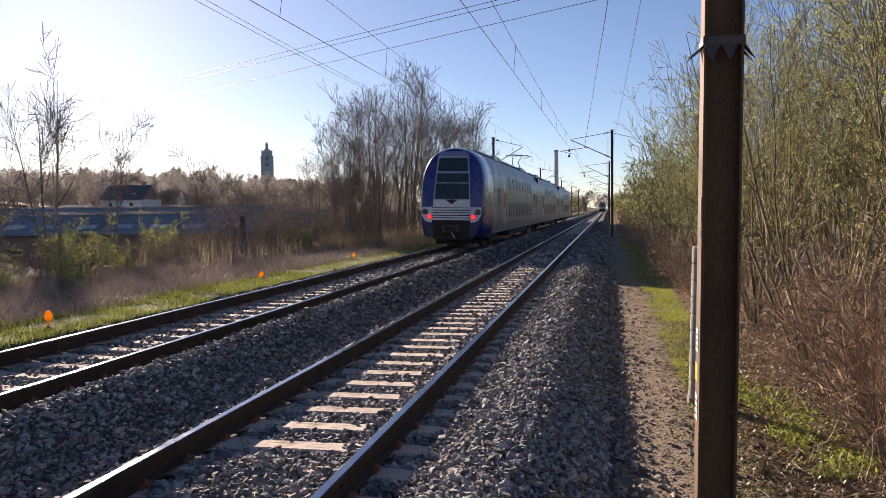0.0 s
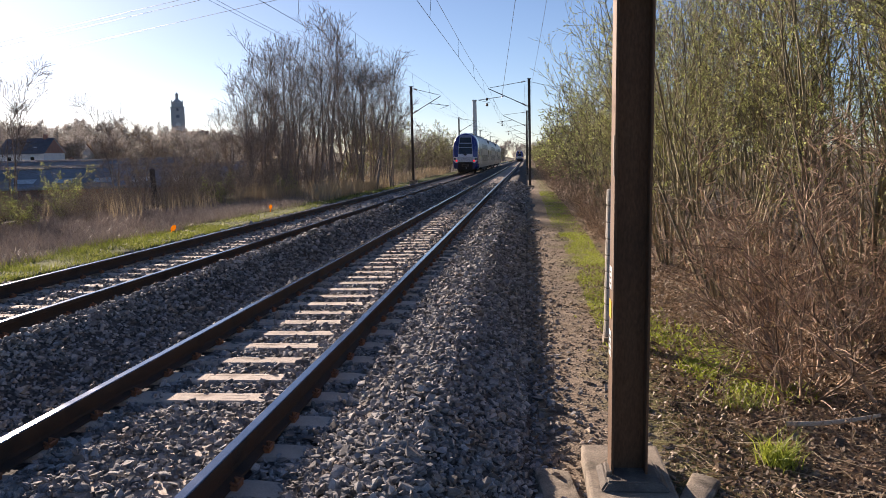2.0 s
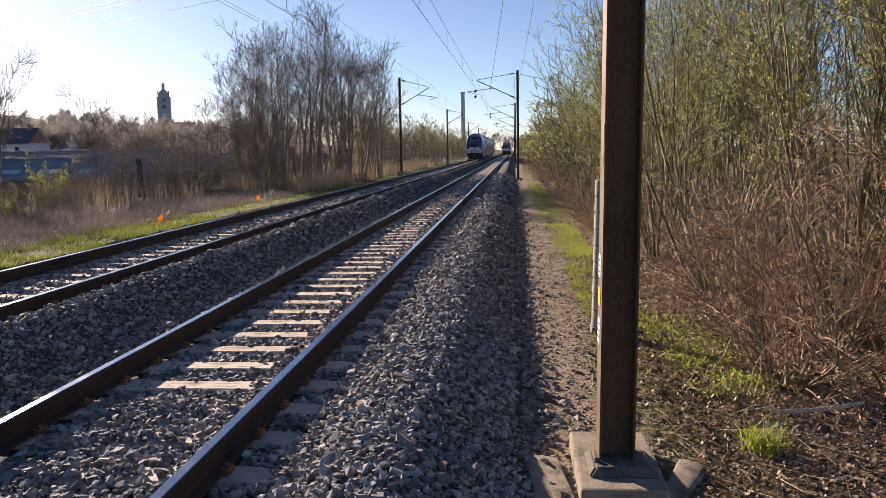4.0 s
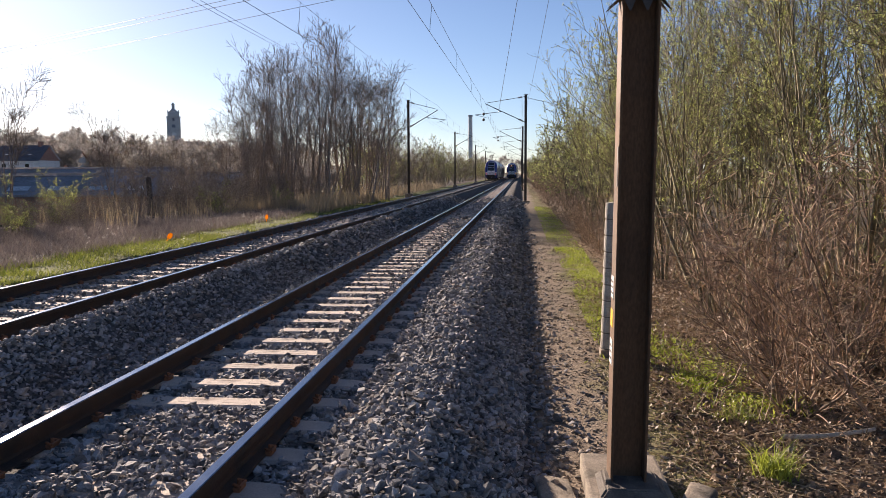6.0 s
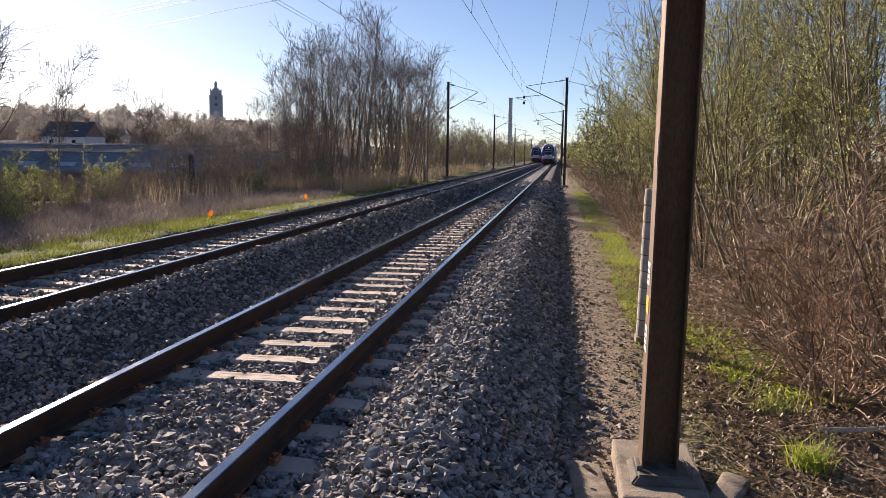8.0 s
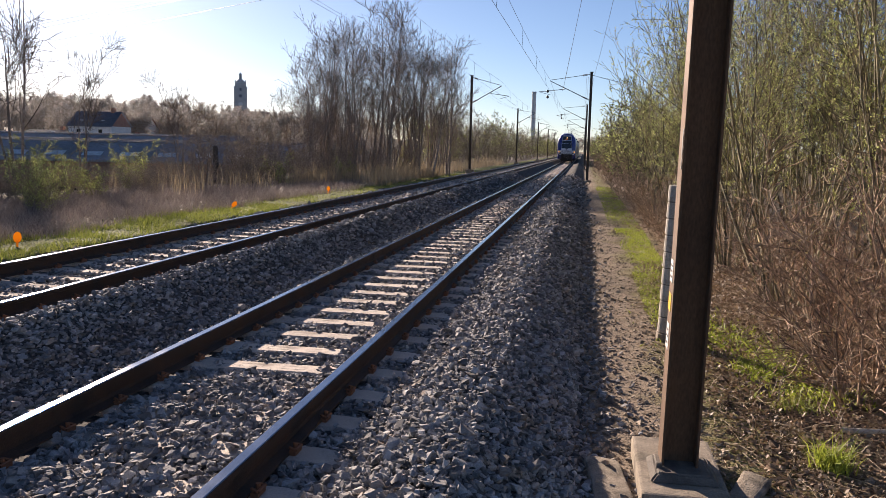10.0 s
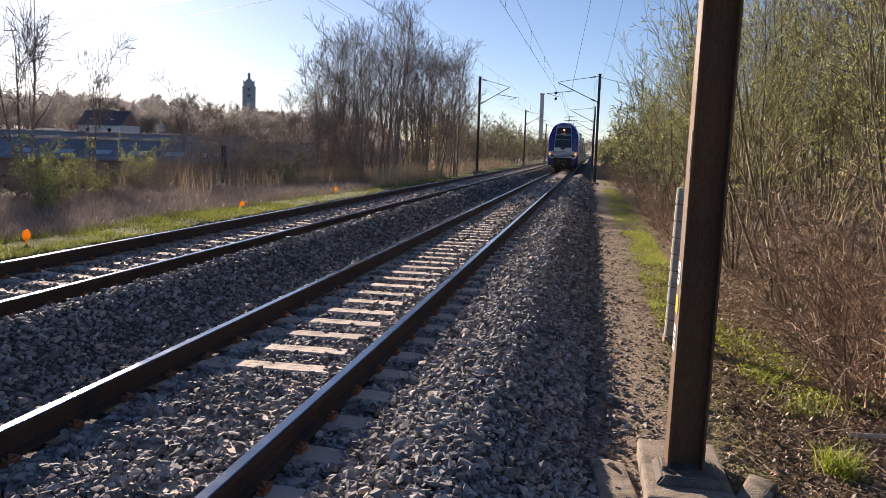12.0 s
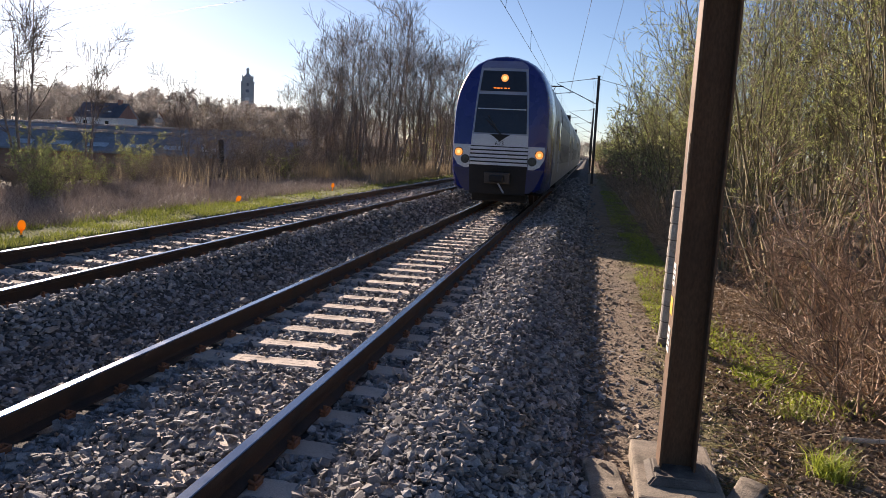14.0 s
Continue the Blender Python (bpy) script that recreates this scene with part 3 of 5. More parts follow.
def far_mast(y, x, side, top, base):
    """A steel mast with its hinged bracket, reaching over the track on the side given (-1: to the left)."""
    t = empty("catenary_mast", "dark steel overhead-line mast with a tubular bracket arm", "mast", "far overhead-line masts", at=pose(x, y, base))
    h = top - base
    bm = bmesh.new()
    h_beam(bm, 0.18, 0.18, h, 0.02, 0.016)
    part("h_beam", bm, M["mast_far"], t)
    part("footing", box_bm(-0.3, 0.3, -0.3, 0.3, -0.4, 0.12, 0.03), M["concrete"], t)
    tx = (A_X if side < 0 else B_X) - x
    zm = 6.55 - base
    zc = 5.55 - base
    hub = zc - 0.35
    part("top_tie", rod_bm((0, 0, h - 0.12), (tx * 0.98, 0, zm + 0.05), 0.018), M["mast_far"], t)
    part("strut", rod_bm((0, 0, hub), (tx * 1.02, 0, zm), 0.028), M["mast_far"], t)
    part("steady_tube", rod_bm((tx * 0.62, 0, hub + (zm - hub) * 0.58), (tx * 1.28, 0, zc + 0.22), 0.022), M["galv"], t)
    part("steady_arm", rod_bm((tx * 1.26, 0, zc + 0.21), (tx * 0.99, 0, zc + 0.02), 0.016), M["galv"], t)
    part("brace", rod_bm((tx * 0.66, 0, hub + (zm - hub) * 0.66), (tx * 0.70, 0, zc + 0.33), 0.016), M["galv"], t)
    for za, zb, fr in ((h - 0.12, zm + 0.05, 0.10), (hub, zm, 0.08)):
        bm = bmesh.new()
        for i in range(5):
            f = fr + i * 0.022
            p = Vector((tx * f, 0, za + (zb - za) * f))
            rod_into(bm, p, p + Vector((tx * 0.012, 0, (zb - za) * 0.012)), 0.085, 0.05, 10)
        part("insulator", bm, M["insulator"], t, "brown ribbed insulator")
    if side < 0:
        for k, dz in enumerate((0.27, -0.12)):
            bm = bmesh.new()
            bmesh.ops.create_uvsphere(bm, u_segments=12, v_segments=8, radius=0.095, matrix=Matrix.Translation((tx * 1.06, 0, zc + dz)) @ Matrix.Diagonal((1, 1, 1.15, 1)))
            part("weight", bm, M["mast_far"], t, "dark round insulator", True)
    part("cap", box_bm(-0.14, 0.14, -0.14, 0.14, h, h + 0.03, 0.004), M["mast_far"], t)


for y, top in ((58.0, 7.14), (95, 7.0), (131, 7.0), (176, 7.0), (222, 7.0), (268, 7.0)):
    far_mast(y, 0.41 if y < 60 else 0.30, -1, top, -0.45)
for y, top in ((63.0, 7.3), (108, 7.1), (158, 7.1), (203, 7.1), (250, 7.1)):
    far_mast(y, -8.66, 1, top, -0.05)


def wire_mesh(points, r):
    bm = bmesh.new()
    rings = []
    for i, p in enumerate(points):
        d = (Vector(points[min(i + 1, len(points) - 1)]) - Vector(points[max(i - 1, 0)])).normalized()
        u = d.cross(Vector((0, 0, 1))).normalized()
        w = u.cross(d)
        rings.append([bm.verts.new(Vector(p) + u * math.cos(a) * r + w * math.sin(a) * r) for a in (0, 1.57, 3.14, 4.71)])
    for a, b in zip(rings, rings[1:]):
        for i in range(4):
            bm.faces.new((a[i], b[i], b[(i + 1) % 4], a[(i + 1) % 4]))
    return bm


def sagging(a, b, sag, n=14):
    a, b = Vector(a), Vector(b)
    return [a.lerp(b, i / n) - Vector((0, 0, 4 * sag * (i / n) * (1 - i / n))) for i in range(n + 1)]


def catenary(cx, supports, zm, zc, sag, label):
    t = empty("overhead_wire", label, "overhead line", "overhead lines")
    spans = list(zip(supports, supports[1:]))
    pts, con = [], []
    for i, (ya, yb) in enumerate(spans):
        za = 0.18 if i % 2 else -0.18
        s = sagging((cx, ya, zm), (cx, yb, zm), sag, 12)
        pts += s if not pts else s[1:]
        con += [(cx - za, ya, zc), (cx + za, yb, zc)] if not con else [(cx + za, yb, zc)]
        n = int((yb - ya) / 9)
        for k in range(1, n + 1):
            f = k / (n + 1)
            x, y = cx - za * (1 - 2 * f), ya + (yb - ya) * f
            part("dropper", rod_bm((x, y, zc), (cx, y, zm - 4 * sag * f * (1 - f)), 0.006, n=4), M["wire"], t)
    part("messenger_wire", wire_mesh(pts, 0.007), M["wire"], t)
    part("contact_wire", wire_mesh(con, 0.008), M["wire"], t)


catenary(A_X, (-45, 5.1, 58, 95, 131, 176, 222, 268, 400, 700), 6.55, 5.55, 0.3, "copper contact wire hung from a messenger wire by droppers")
catenary(B_X, (-45, 8.0, 63, 108, 158, 203, 250, 400, 700), 6.9, 5.75, 0.3, "copper contact wire hung from a messenger wire over the other track")


def feeder(label, spans, r=0.0065):
    t = empty("feeder_wire", label, "overhead line", "overhead lines")
    for a, b, sag in spans:
        part("wire", wire_mesh(sagging(a, b, sag), r), M["wire"], t)


feeder("pair of dark feeder wires on the mast tops", [((0.76, 5.1, 6.95), (-1.5, 58, 6.05), 0.0), ((0.72, 5.1, 6.8), (-1.5, 58, 5.95), 0.0)] + [((q, a, 6.8), (q, b, 6.8), 0.5) for q in (0.08, 0.2) for a, b in ((58, 95), (95, 131), (131, 176), (176, 222))])
feeder("single dark earth wire beside the masts", [((1.05, 5, 7.2), (0.55, 58, 6.7), 0.35), ((0.55, 58, 6.7), (0.5, 95, 6.9), 0.3)])
feeder("dark feeder wire over the far side of the line", [((-9.6, 8, 7.1), (-8.8, 63, 6.9), 0.5), ((-8.8, 63, 6.9), (-8.8, 108, 7.0), 0.4), ((-8.8, 108, 7.0), (-8.8, 158, 7.0), 0.4)])
feeder("dark feeder wire on the far mast tops", [((-9.0, 8, 6.95), (-8.5, 63, 7.0), 0.6), ((-8.5, 63, 7.0), (-8.5, 108, 7.0), 0.4)])


feeder("thin dark cable slung from the mast into the bushes", [((0.45, 58, 6.95), (12.5, 45, 4.0), 0.35)], 0.014)


def line_across(label, a, b, sag):
    """A power line that crosses high over the railway."""
    t = empty("power_line", label, "power line", "power lines over the railway")
    part("conductor", wire_mesh(sagging(a, b, sag, 24), 0.028), M["wire"], t)


for a, b in (((-134.4, 184.5, 29.8), (-5.5, 72.3, 21.0)), ((-133.9, 184.9, 29.0), (-3.5, 72.4, 20.9)), ((-129.8, 188.2, 26.9), (5.1, 72.4, 20.8))):
    a, b = Vector(a), Vector(b)
    line_across("single thin power cable crossing high over the railway", a + (a - b) * 0.8, b + (b - a) * 1.0, 0.0)

# ---- trains ----
PROFILE = ((1.20, 0.48), (1.36, 0.58), (1.40, 1.1), (1.41, 1.9), (1.41, 2.7), (1.385, 3.0), (1.32, 3.35), (1.21, 3.65), (1.05, 3.92), (0.84, 4.12), (0.58, 4.26), (0.30, 4.34), (0.0, 4.37))


def rake(z):
    """How far the cab's face leans back at a height."""
    return 0.05 + 0.22 * max(0.0, 1.25 - z) * 0.3 + 0.32 * max(0.0, z - 1.3) ** 1.25 * 0.42


def ring_at(d, length=2.6):
    """Cross-section of the nose d metres behind its face, from the right foot over the roof to the left."""
    f = min(1.0, d / 1.5)
    inset = 1 - math.sqrt(max(0.0, 1 - (1 - f) ** 2.4))
    out = []
    for x, z in PROFILE:
        zz = z - (z - 1.6) * 0.05 * inset if z > 1.6 else z + (0.10 * inset if z < 0.6 else 0)
        foot = min(1.0, max(0.0, (1.2 - z) / 0.7))
        out.append((x * (1 - 0.10 * inset) * (1 - 0.14 * foot * inset), d + rake(zz) * (1 - d / length), zz))
    return out


def nose_shell():
    bm = bmesh.new()
    rings = []
    for d in (0.0, 0.03, 0.1, 0.22, 0.4, 0.65, 0.95, 1.3, 1.8, 2.6):
        h = ring_at(d)
        rings.append([bm.verts.new(p) for p in h] + [bm.verts.new((-x, y, z)) for x, y, z in h[-2::-1]])
    for a, b in zip(rings, rings[1:]):
        for i in range(len(a) - 1):
            bm.faces.new((a[i], a[i + 1], b[i + 1], b[i]))
    f = rings[0]
    k = len(f)
    for i in range(k // 2):
        lo, hi, hj, lj = f[i], f[i + 1], f[k - 2 - i], f[k - 1 - i]
        bm.faces.new((lo, lj, hj, hi) if hi is not hj else (lo, lj, hi))
    bmesh.ops.recalc_face_normals(bm, faces=bm.faces)
    return bm


def face_patch(outline, proud, depth=0.03, rows=1):
    """A plate on the cab's face; outline: half widths by height, from the bottom up, as (z, x left, x right)."""
    bm = bmesh.new()
    fr, bk = [], []
    for z, xa, xb in outline:
        y = rake(z) - proud
        fr.append((bm.verts.new((xa, y, z)), bm.verts.new((xb, y, z))))
        bk.append((bm.verts.new((xa, y + depth, z)), bm.verts.new((xb, y + depth, z))))
    for i in range(len(fr) - 1):
        bm.faces.new((fr[i][0], fr[i][1], fr[i + 1][1], fr[i + 1][0]))
        bm.faces.new((bk[i][0], fr[i][0], fr[i + 1][0], bk[i + 1][0]))
        bm.faces.new((fr[i][1], bk[i][1], bk[i + 1][1], fr[i + 1][1]))
    bm.faces.new((fr[0][1], fr[0][0], bk[0][0], bk[0][1]))
    bm.faces.new((fr[-1][0], fr[-1][1], bk[-1][1], bk[-1][0]))
    bmesh.ops.recalc_face_normals(bm, faces=bm.faces)
    return bm


def disc_bm(x, z, r, proud, depth=0.04, n=24):
    y = rake(z) - proud
    return rod_bm((x, y, z), (x, y + depth, z), r, n=n)


def car_body(length):
    bm = bmesh.new()
    full = list(PROFILE) + [(-x, z) for x, z in PROFILE[-2::-1]]
    full = [(x, max(z, 0.62)) for x, z in full]
    extrude_profile(bm, full, 0.0, length)
    return bm


def text_mesh(name, body, size, m, material, parent):
    cu = bpy.data.curves.new(name, "FONT")
    cu.body, cu.size, cu.align_x, cu.extrude = body, size, "CENTER", 0.002
    tmp = bpy.data.objects.new(name, cu)
    scene.collection.objects.link(tmp)
    me = bpy.data.meshes.new_from_object(tmp.evaluated_get(bpy.context.evaluated_depsgraph_get()))
    bpy.data.objects.remove(tmp)
    me.materials.clear()
    me.materials.append(material)
    ob = new(name, me)
    ob.parent = parent
    ob.matrix_local = m
    return ob


def train(label, tail):
    """Three double-deck cars, with the cab at y = 0 and the rest behind it along y."""
    t = empty("passenger_train", label, "train", "passenger trains")
    nose = part("cab", nose_shell(), M["train_blue"], t, "glossy dark blue cab shell", True)
    part("roof_fairing", face_patch([(3.965, -0.68, 0.68), (4.06, -0.62, 0.62), (4.16, -0.48, 0.48)], 0.012), M["train_lavender"], nose, "lavender-blue roof fairing")
    part("windscreen_surround", face_patch([(2.10, -0.79, 0.79), (3.2, -0.73, 0.73), (3.26, -0.725, 0.725), (3.96, -0.66, 0.66)], 0.018), M["train_grey"], nose, "grey windscreen surround")
    part("windscreen", face_patch([(2.14, -0.735, 0.735), (2.7, -0.71, 0.71), (3.22, -0.675, 0.675)], 0.03), M["glass"], nose, "dark tinted windscreen")
    part("destination_window", face_patch([(3.31, -0.655, 0.655), (3.88, -0.60, 0.60)], 0.03), M["glass"], nose, "dark upper window")
    part("sun_visor", face_patch([(2.80, -0.68, 0.68), (2.825, -0.68, 0.68)], 0.036), M["train_white"], nose, "pale visor bar")
    for xa, za, xb, zb in ((0.0, 2.10, -0.36, 2.62), (0.04, 2.10, -0.42, 2.52)):
        part("wiper", rod_bm((xa, rake(za) - 0.06, za), (xb, rake(zb) - 0.05, zb), 0.018, n=6), M["black"], nose)
    part("front_panel", face_patch([(1.78, -0.80, 0.80), (2.10, -0.79, 0.79)], 0.022), M["train_white"], nose, "pale front panel")
    part("wiper_mount", face_patch([(1.93, -0.03, 0.03), (2.03, -0.16, 0.16), (2.11, -0.30, 0.30)], 0.032), M["train_dark"], nose)
    part("grille_backing", face_patch([(1.22, -0.82, 0.82), (1.78, -0.80, 0.80)], 0.016), M["train_dark"], nose)
    for i in range(5):
        z = 1.25 + i * 0.108
        part("grille_slat", face_patch([(z, -0.81, 0.81), (z + 0.07, -0.805, 0.805)], 0.04), M["train_white"], nose)
    for s in (-1, 1):
        pod = part("lamp_pod", face_patch([(1.16, *sorted((s * 0.83, s * 0.98))), (1.24, *sorted((s * 0.825, s * 1.15))), (1.45, *sorted((s * 0.82, s * 1.275))), (1.68, *sorted((s * 0.815, s * 1.285))), (1.80, *sorted((s * 0.81, s * 1.27)))], 0.024), M["train_white"], nose, "pale lamp housing")
        outer, inner = (1.13, 1.58), (0.94, 1.39)
        for (lx, lz), rr, lit in ((outer, 0.11, not tail), (inner, 0.105, tail)):
            part("lamp_rim", disc_bm(s * lx, lz, rr + 0.018, 0.034), M["train_dark"], pod)
            part("lamp", disc_bm(s * lx, lz, rr, 0.046), (M["lamp_red"] if tail else M["lamp_warm"]) if lit else M["lens"], pod, ("lit red tail lamp" if tail else "lit amber headlamp") if lit else "unlit lamp")
            if lit and not tail:
                part("lamp_core", disc_bm(s * lx, lz, rr * 0.42, 0.052), M["lamp_core"], pod)
        part("skirt_corner", face_patch([(0.50, *sorted((s * 0.72, s * 0.90))), (0.64, *sorted((s * 0.74, s * 1.04))), (0.9, *sorted((s * 0.78, s * 1.16))), (1.16, *sorted((s * 0.80, s * 1.27)))], 0.012), M["train_skirt"], nose)
    part("coupler_recess", face_patch([(0.44, -0.78, 0.78), (1.22, -0.81, 0.81)], 0.014), M["train_dark"], nose, "dark coupler opening")
    part("coupler_beam", face_patch([(1.10, -0.62, 0.62), (1.16, -0.62, 0.62)], 0.05), M["train_dark"], nose)
    part("coupler_box", box_bm(-0.36, 0.36, -0.12, 0.1, 0.74, 1.05, 0.03), M["mast_far"], nose, "grimy coupler housing")
    part("coupler", box_bm(-0.2, 0.2, -0.36, 0.0, 0.80, 0.98, 0.04), M["train_dark"], nose)
    part("coupler_hose", rod_bm((0.05, -0.2, 0.76), (0.22, -0.24, 0.50), 0.025), M["train_grey"], nose)
    part("snow_plough", box_bm(-0.8, 0.8, 0.7, 1.0, 0.2, 0.5, 0.05), M["train_dark"], nose)
    if not tail:
        part("top_lamp", disc_bm(0.02, 3.68, 0.105, 0.05), M["lamp_warm"], nose, "lit top headlamp")
        part("lamp_core", disc_bm(0.02, 3.68, 0.06, 0.056), M["lamp_core"], nose)
        for xa, xb in ((-0.28, -0.22), (-0.2, -0.1), (-0.08, -0.03), (0.02, 0.1), (0.12, 0.18)):
            part("display_mark", face_patch([(3.38, xa, xb), (3.41, xa, xb)], 0.036), M["led"], nose)
        text_mesh("number", "623", 0.17, pose(0, rake(1.85) - 0.026, 1.80, 90, 0, 0), M["black"], nose)
    # cars
    pane = {}
    for c in range(3):
        y0 = 2.6 if c == 0 else 27.2 * c
        ln = 26.9 * (c + 1) + 0.3 * c - y0 + (0.3 if c == 0 else 0)
        car = part("carriage", car_body(ln), M["train_silver"], t, "silver-grey double-deck carriage")
        car.location.y = y0
        part("roof_panel", box_bm(-0.55, 0.55, 1.0, ln - 1.0, 4.33, 4.42, 0.03), M["train_grey"], car)
        if c < 2:
            part("gangway", box_bm(-1.25, 1.25, ln, ln + 0.5, 0.8, 4.0, 0.05), M["train_dark"], car, "dark gangway bellows")
        specs = []
        if c == 0:
            specs += [("cab_door", 0.5, 1.25, 1.15, 3.0, "train_grey")]
        d1, d2 = (3.6, ln - 4.6)
        for d in (d1, d2):
            specs += [("door", d, d + 1.4, 1.0, 2.95, "train_grey"), ("door_window", d + 0.18, d + 0.62, 1.75, 2.75, "glass"), ("door_window", d + 0.78, d + 1.22, 1.75, 2.75, "glass")]
        w = d1 + 2.6
        while w + 1.5 < d2 - 0.8:
            specs += [("window", w, w + 1.25, 1.28, 2.05, "side_glass"), ("upper_window", w, w + 1.25, 2.72, 3.32, "side_glass")]
            w += 1.62
        specs += [("window", 1.6, 2.6, 1.95, 2.7, "side_glass"), ("window", ln - 2.3, ln - 1.3, 1.95, 2.7, "glass")]
        for nm, ya, yb, za, zb, mt in specs:
            def side_x(z):
                for (xa, z1), (xb, z2) in zip(PROFILE, PROFILE[1:]):
                    if z1 <= z <= z2:
                        return xa + (xb - xa) * (z - z1) / (z2 - z1)
                return 1.41
            for s in (-1, 1):
                key = (nm, round(yb - ya, 2), za, zb, s)
                if key not in pane:
                    bm = bmesh.new()
                    proud = 0.012 if mt == "train_grey" else 0.02
                    cols = [(z, side_x(z)) for z in (za, (za + zb) / 2, zb)]
                    g = [[bm.verts.new((s * (x + q), y, z)) for z, x in cols] for y, q in ((0, -0.01), (0.02, proud), (yb - ya - 0.02, proud), (yb - ya, -0.01))]
                    for a, b in zip(g, g[1:]):
                        for i in range(2):
                            bm.faces.new((a[i], b[i], b[i + 1], a[i + 1]))
                    bmesh.ops.recalc_face_normals(bm, faces=bm.faces)
                    me = bpy.data.meshes.new(nm)
                    bm.to_mesh(me)
                    bm.free()
                    me.materials.append(M[mt])
                    pane[key] = me
                ob = new(nm, pane[key])
                ob.parent = car
                ob.location.y = ya
        for by in (2.2 if c == 0 else 3.6, ln - 4.0):
            bog = part("bogie", box_bm(-1.12, 1.12, by - 1.5, by + 1.5, 0.28, 0.75, 0.06), M["train_dark"], t, "dark bogie frame")
            bog.location.y = y0
            for wy in (by - 1.2, by + 1.2):
                for s in (-1, 1):
                    part("wheel", rod_bm((s * 0.69, wy, 0.45), (s * 0.82, wy, 0.45), 0.45, n=20), M["rail_side"], bog)
        part("underframe_box", box_bm(-1.25, 1.25, 7.5, ln - 7.5, 0.30, 0.66, 0.05), M["train_dark"], car)
        for q in (5.5, ln - 6.5):
            part("roof_unit", box_bm(-0.7, 0.7, q, q + 2.2, 4.2, 4.46, 0.06), M["train_grey"], car)
        if c == 0:
            pg = part("pantograph", box_bm(-0.5, 0.5, ln - 3.6, ln - 2.2, 4.36, 4.46, 0.03), M["train_dark"], car, "dark pantograph raised to the wire")
            yb = ln - 2.2
            for s in (-0.25, 0.25):
                part("lower_arm", rod_bm((s, yb, 4.45), (s * 0.8, yb - 1.3, 4.95), 0.03), M["train_dark"], pg)
                part("upper_arm", rod_bm((s * 0.8, yb - 1.3, 4.95), (s * 1.4, yb - 0.3, 5.46), 0.022), M["train_dark"], pg)
            for dy in (-0.45, -0.12):
                part("collector_strip", box_bm(-0.8, 0.8, yb + dy - 0.03, yb + dy + 0.03, 5.46, 5.5), M["train_dark"], pg)
    return t


train_a = train("blue and silver double-deck passenger train with lit amber headlamps", False)
train_b = train("blue and silver double-deck passenger train with lit red tail lamps", True)

# ---- far town ----
M["brick"] = make_mat("red_brick_wall", (0.30, 0.16, 0.12), (0.36, 0.21, 0.16), 1.5, 0.9, 0, 0.2, 14)
M["render_white"] = make_mat("white_rendered_wall", (0.66, 0.65, 0.62), (0.74, 0.73, 0.70), 0.8, 0.9, 0, 0.1, 10)
M["slate"] = make_mat("dark_slate_roof", (0.14, 0.15, 0.18), (0.19, 0.20, 0.23), 1.2, 0.7, 0, 0.2, 12, objrand=0.2)
M["tile"] = make_mat("brown_tile_roof", (0.20, 0.13, 0.10), (0.26, 0.18, 0.14), 1.2, 0.85, 0, 0.2, 12, objrand=0.2)
M["shed_roof"] = make_mat("grey_sheet_roof", (0.24, 0.24, 0.255), (0.31, 0.31, 0.325), 0.3, 0.95, 0, 0.1, 4, (0.19, 0.195, 0.195), 0.15, spec=0.05)
M["skylight"] = make_mat("pale_skylight", (0.74, 0.76, 0.78), (0.82, 0.84, 0.85), 0.5, 0.6, 0, 0.0, 4, spec=0.4)
M["tower_stone"] = make_mat("grey_tower_stone", (0.48, 0.46, 0.44), (0.56, 0.54, 0.51), 0.4, 0.9, 0, 0.1, 3)


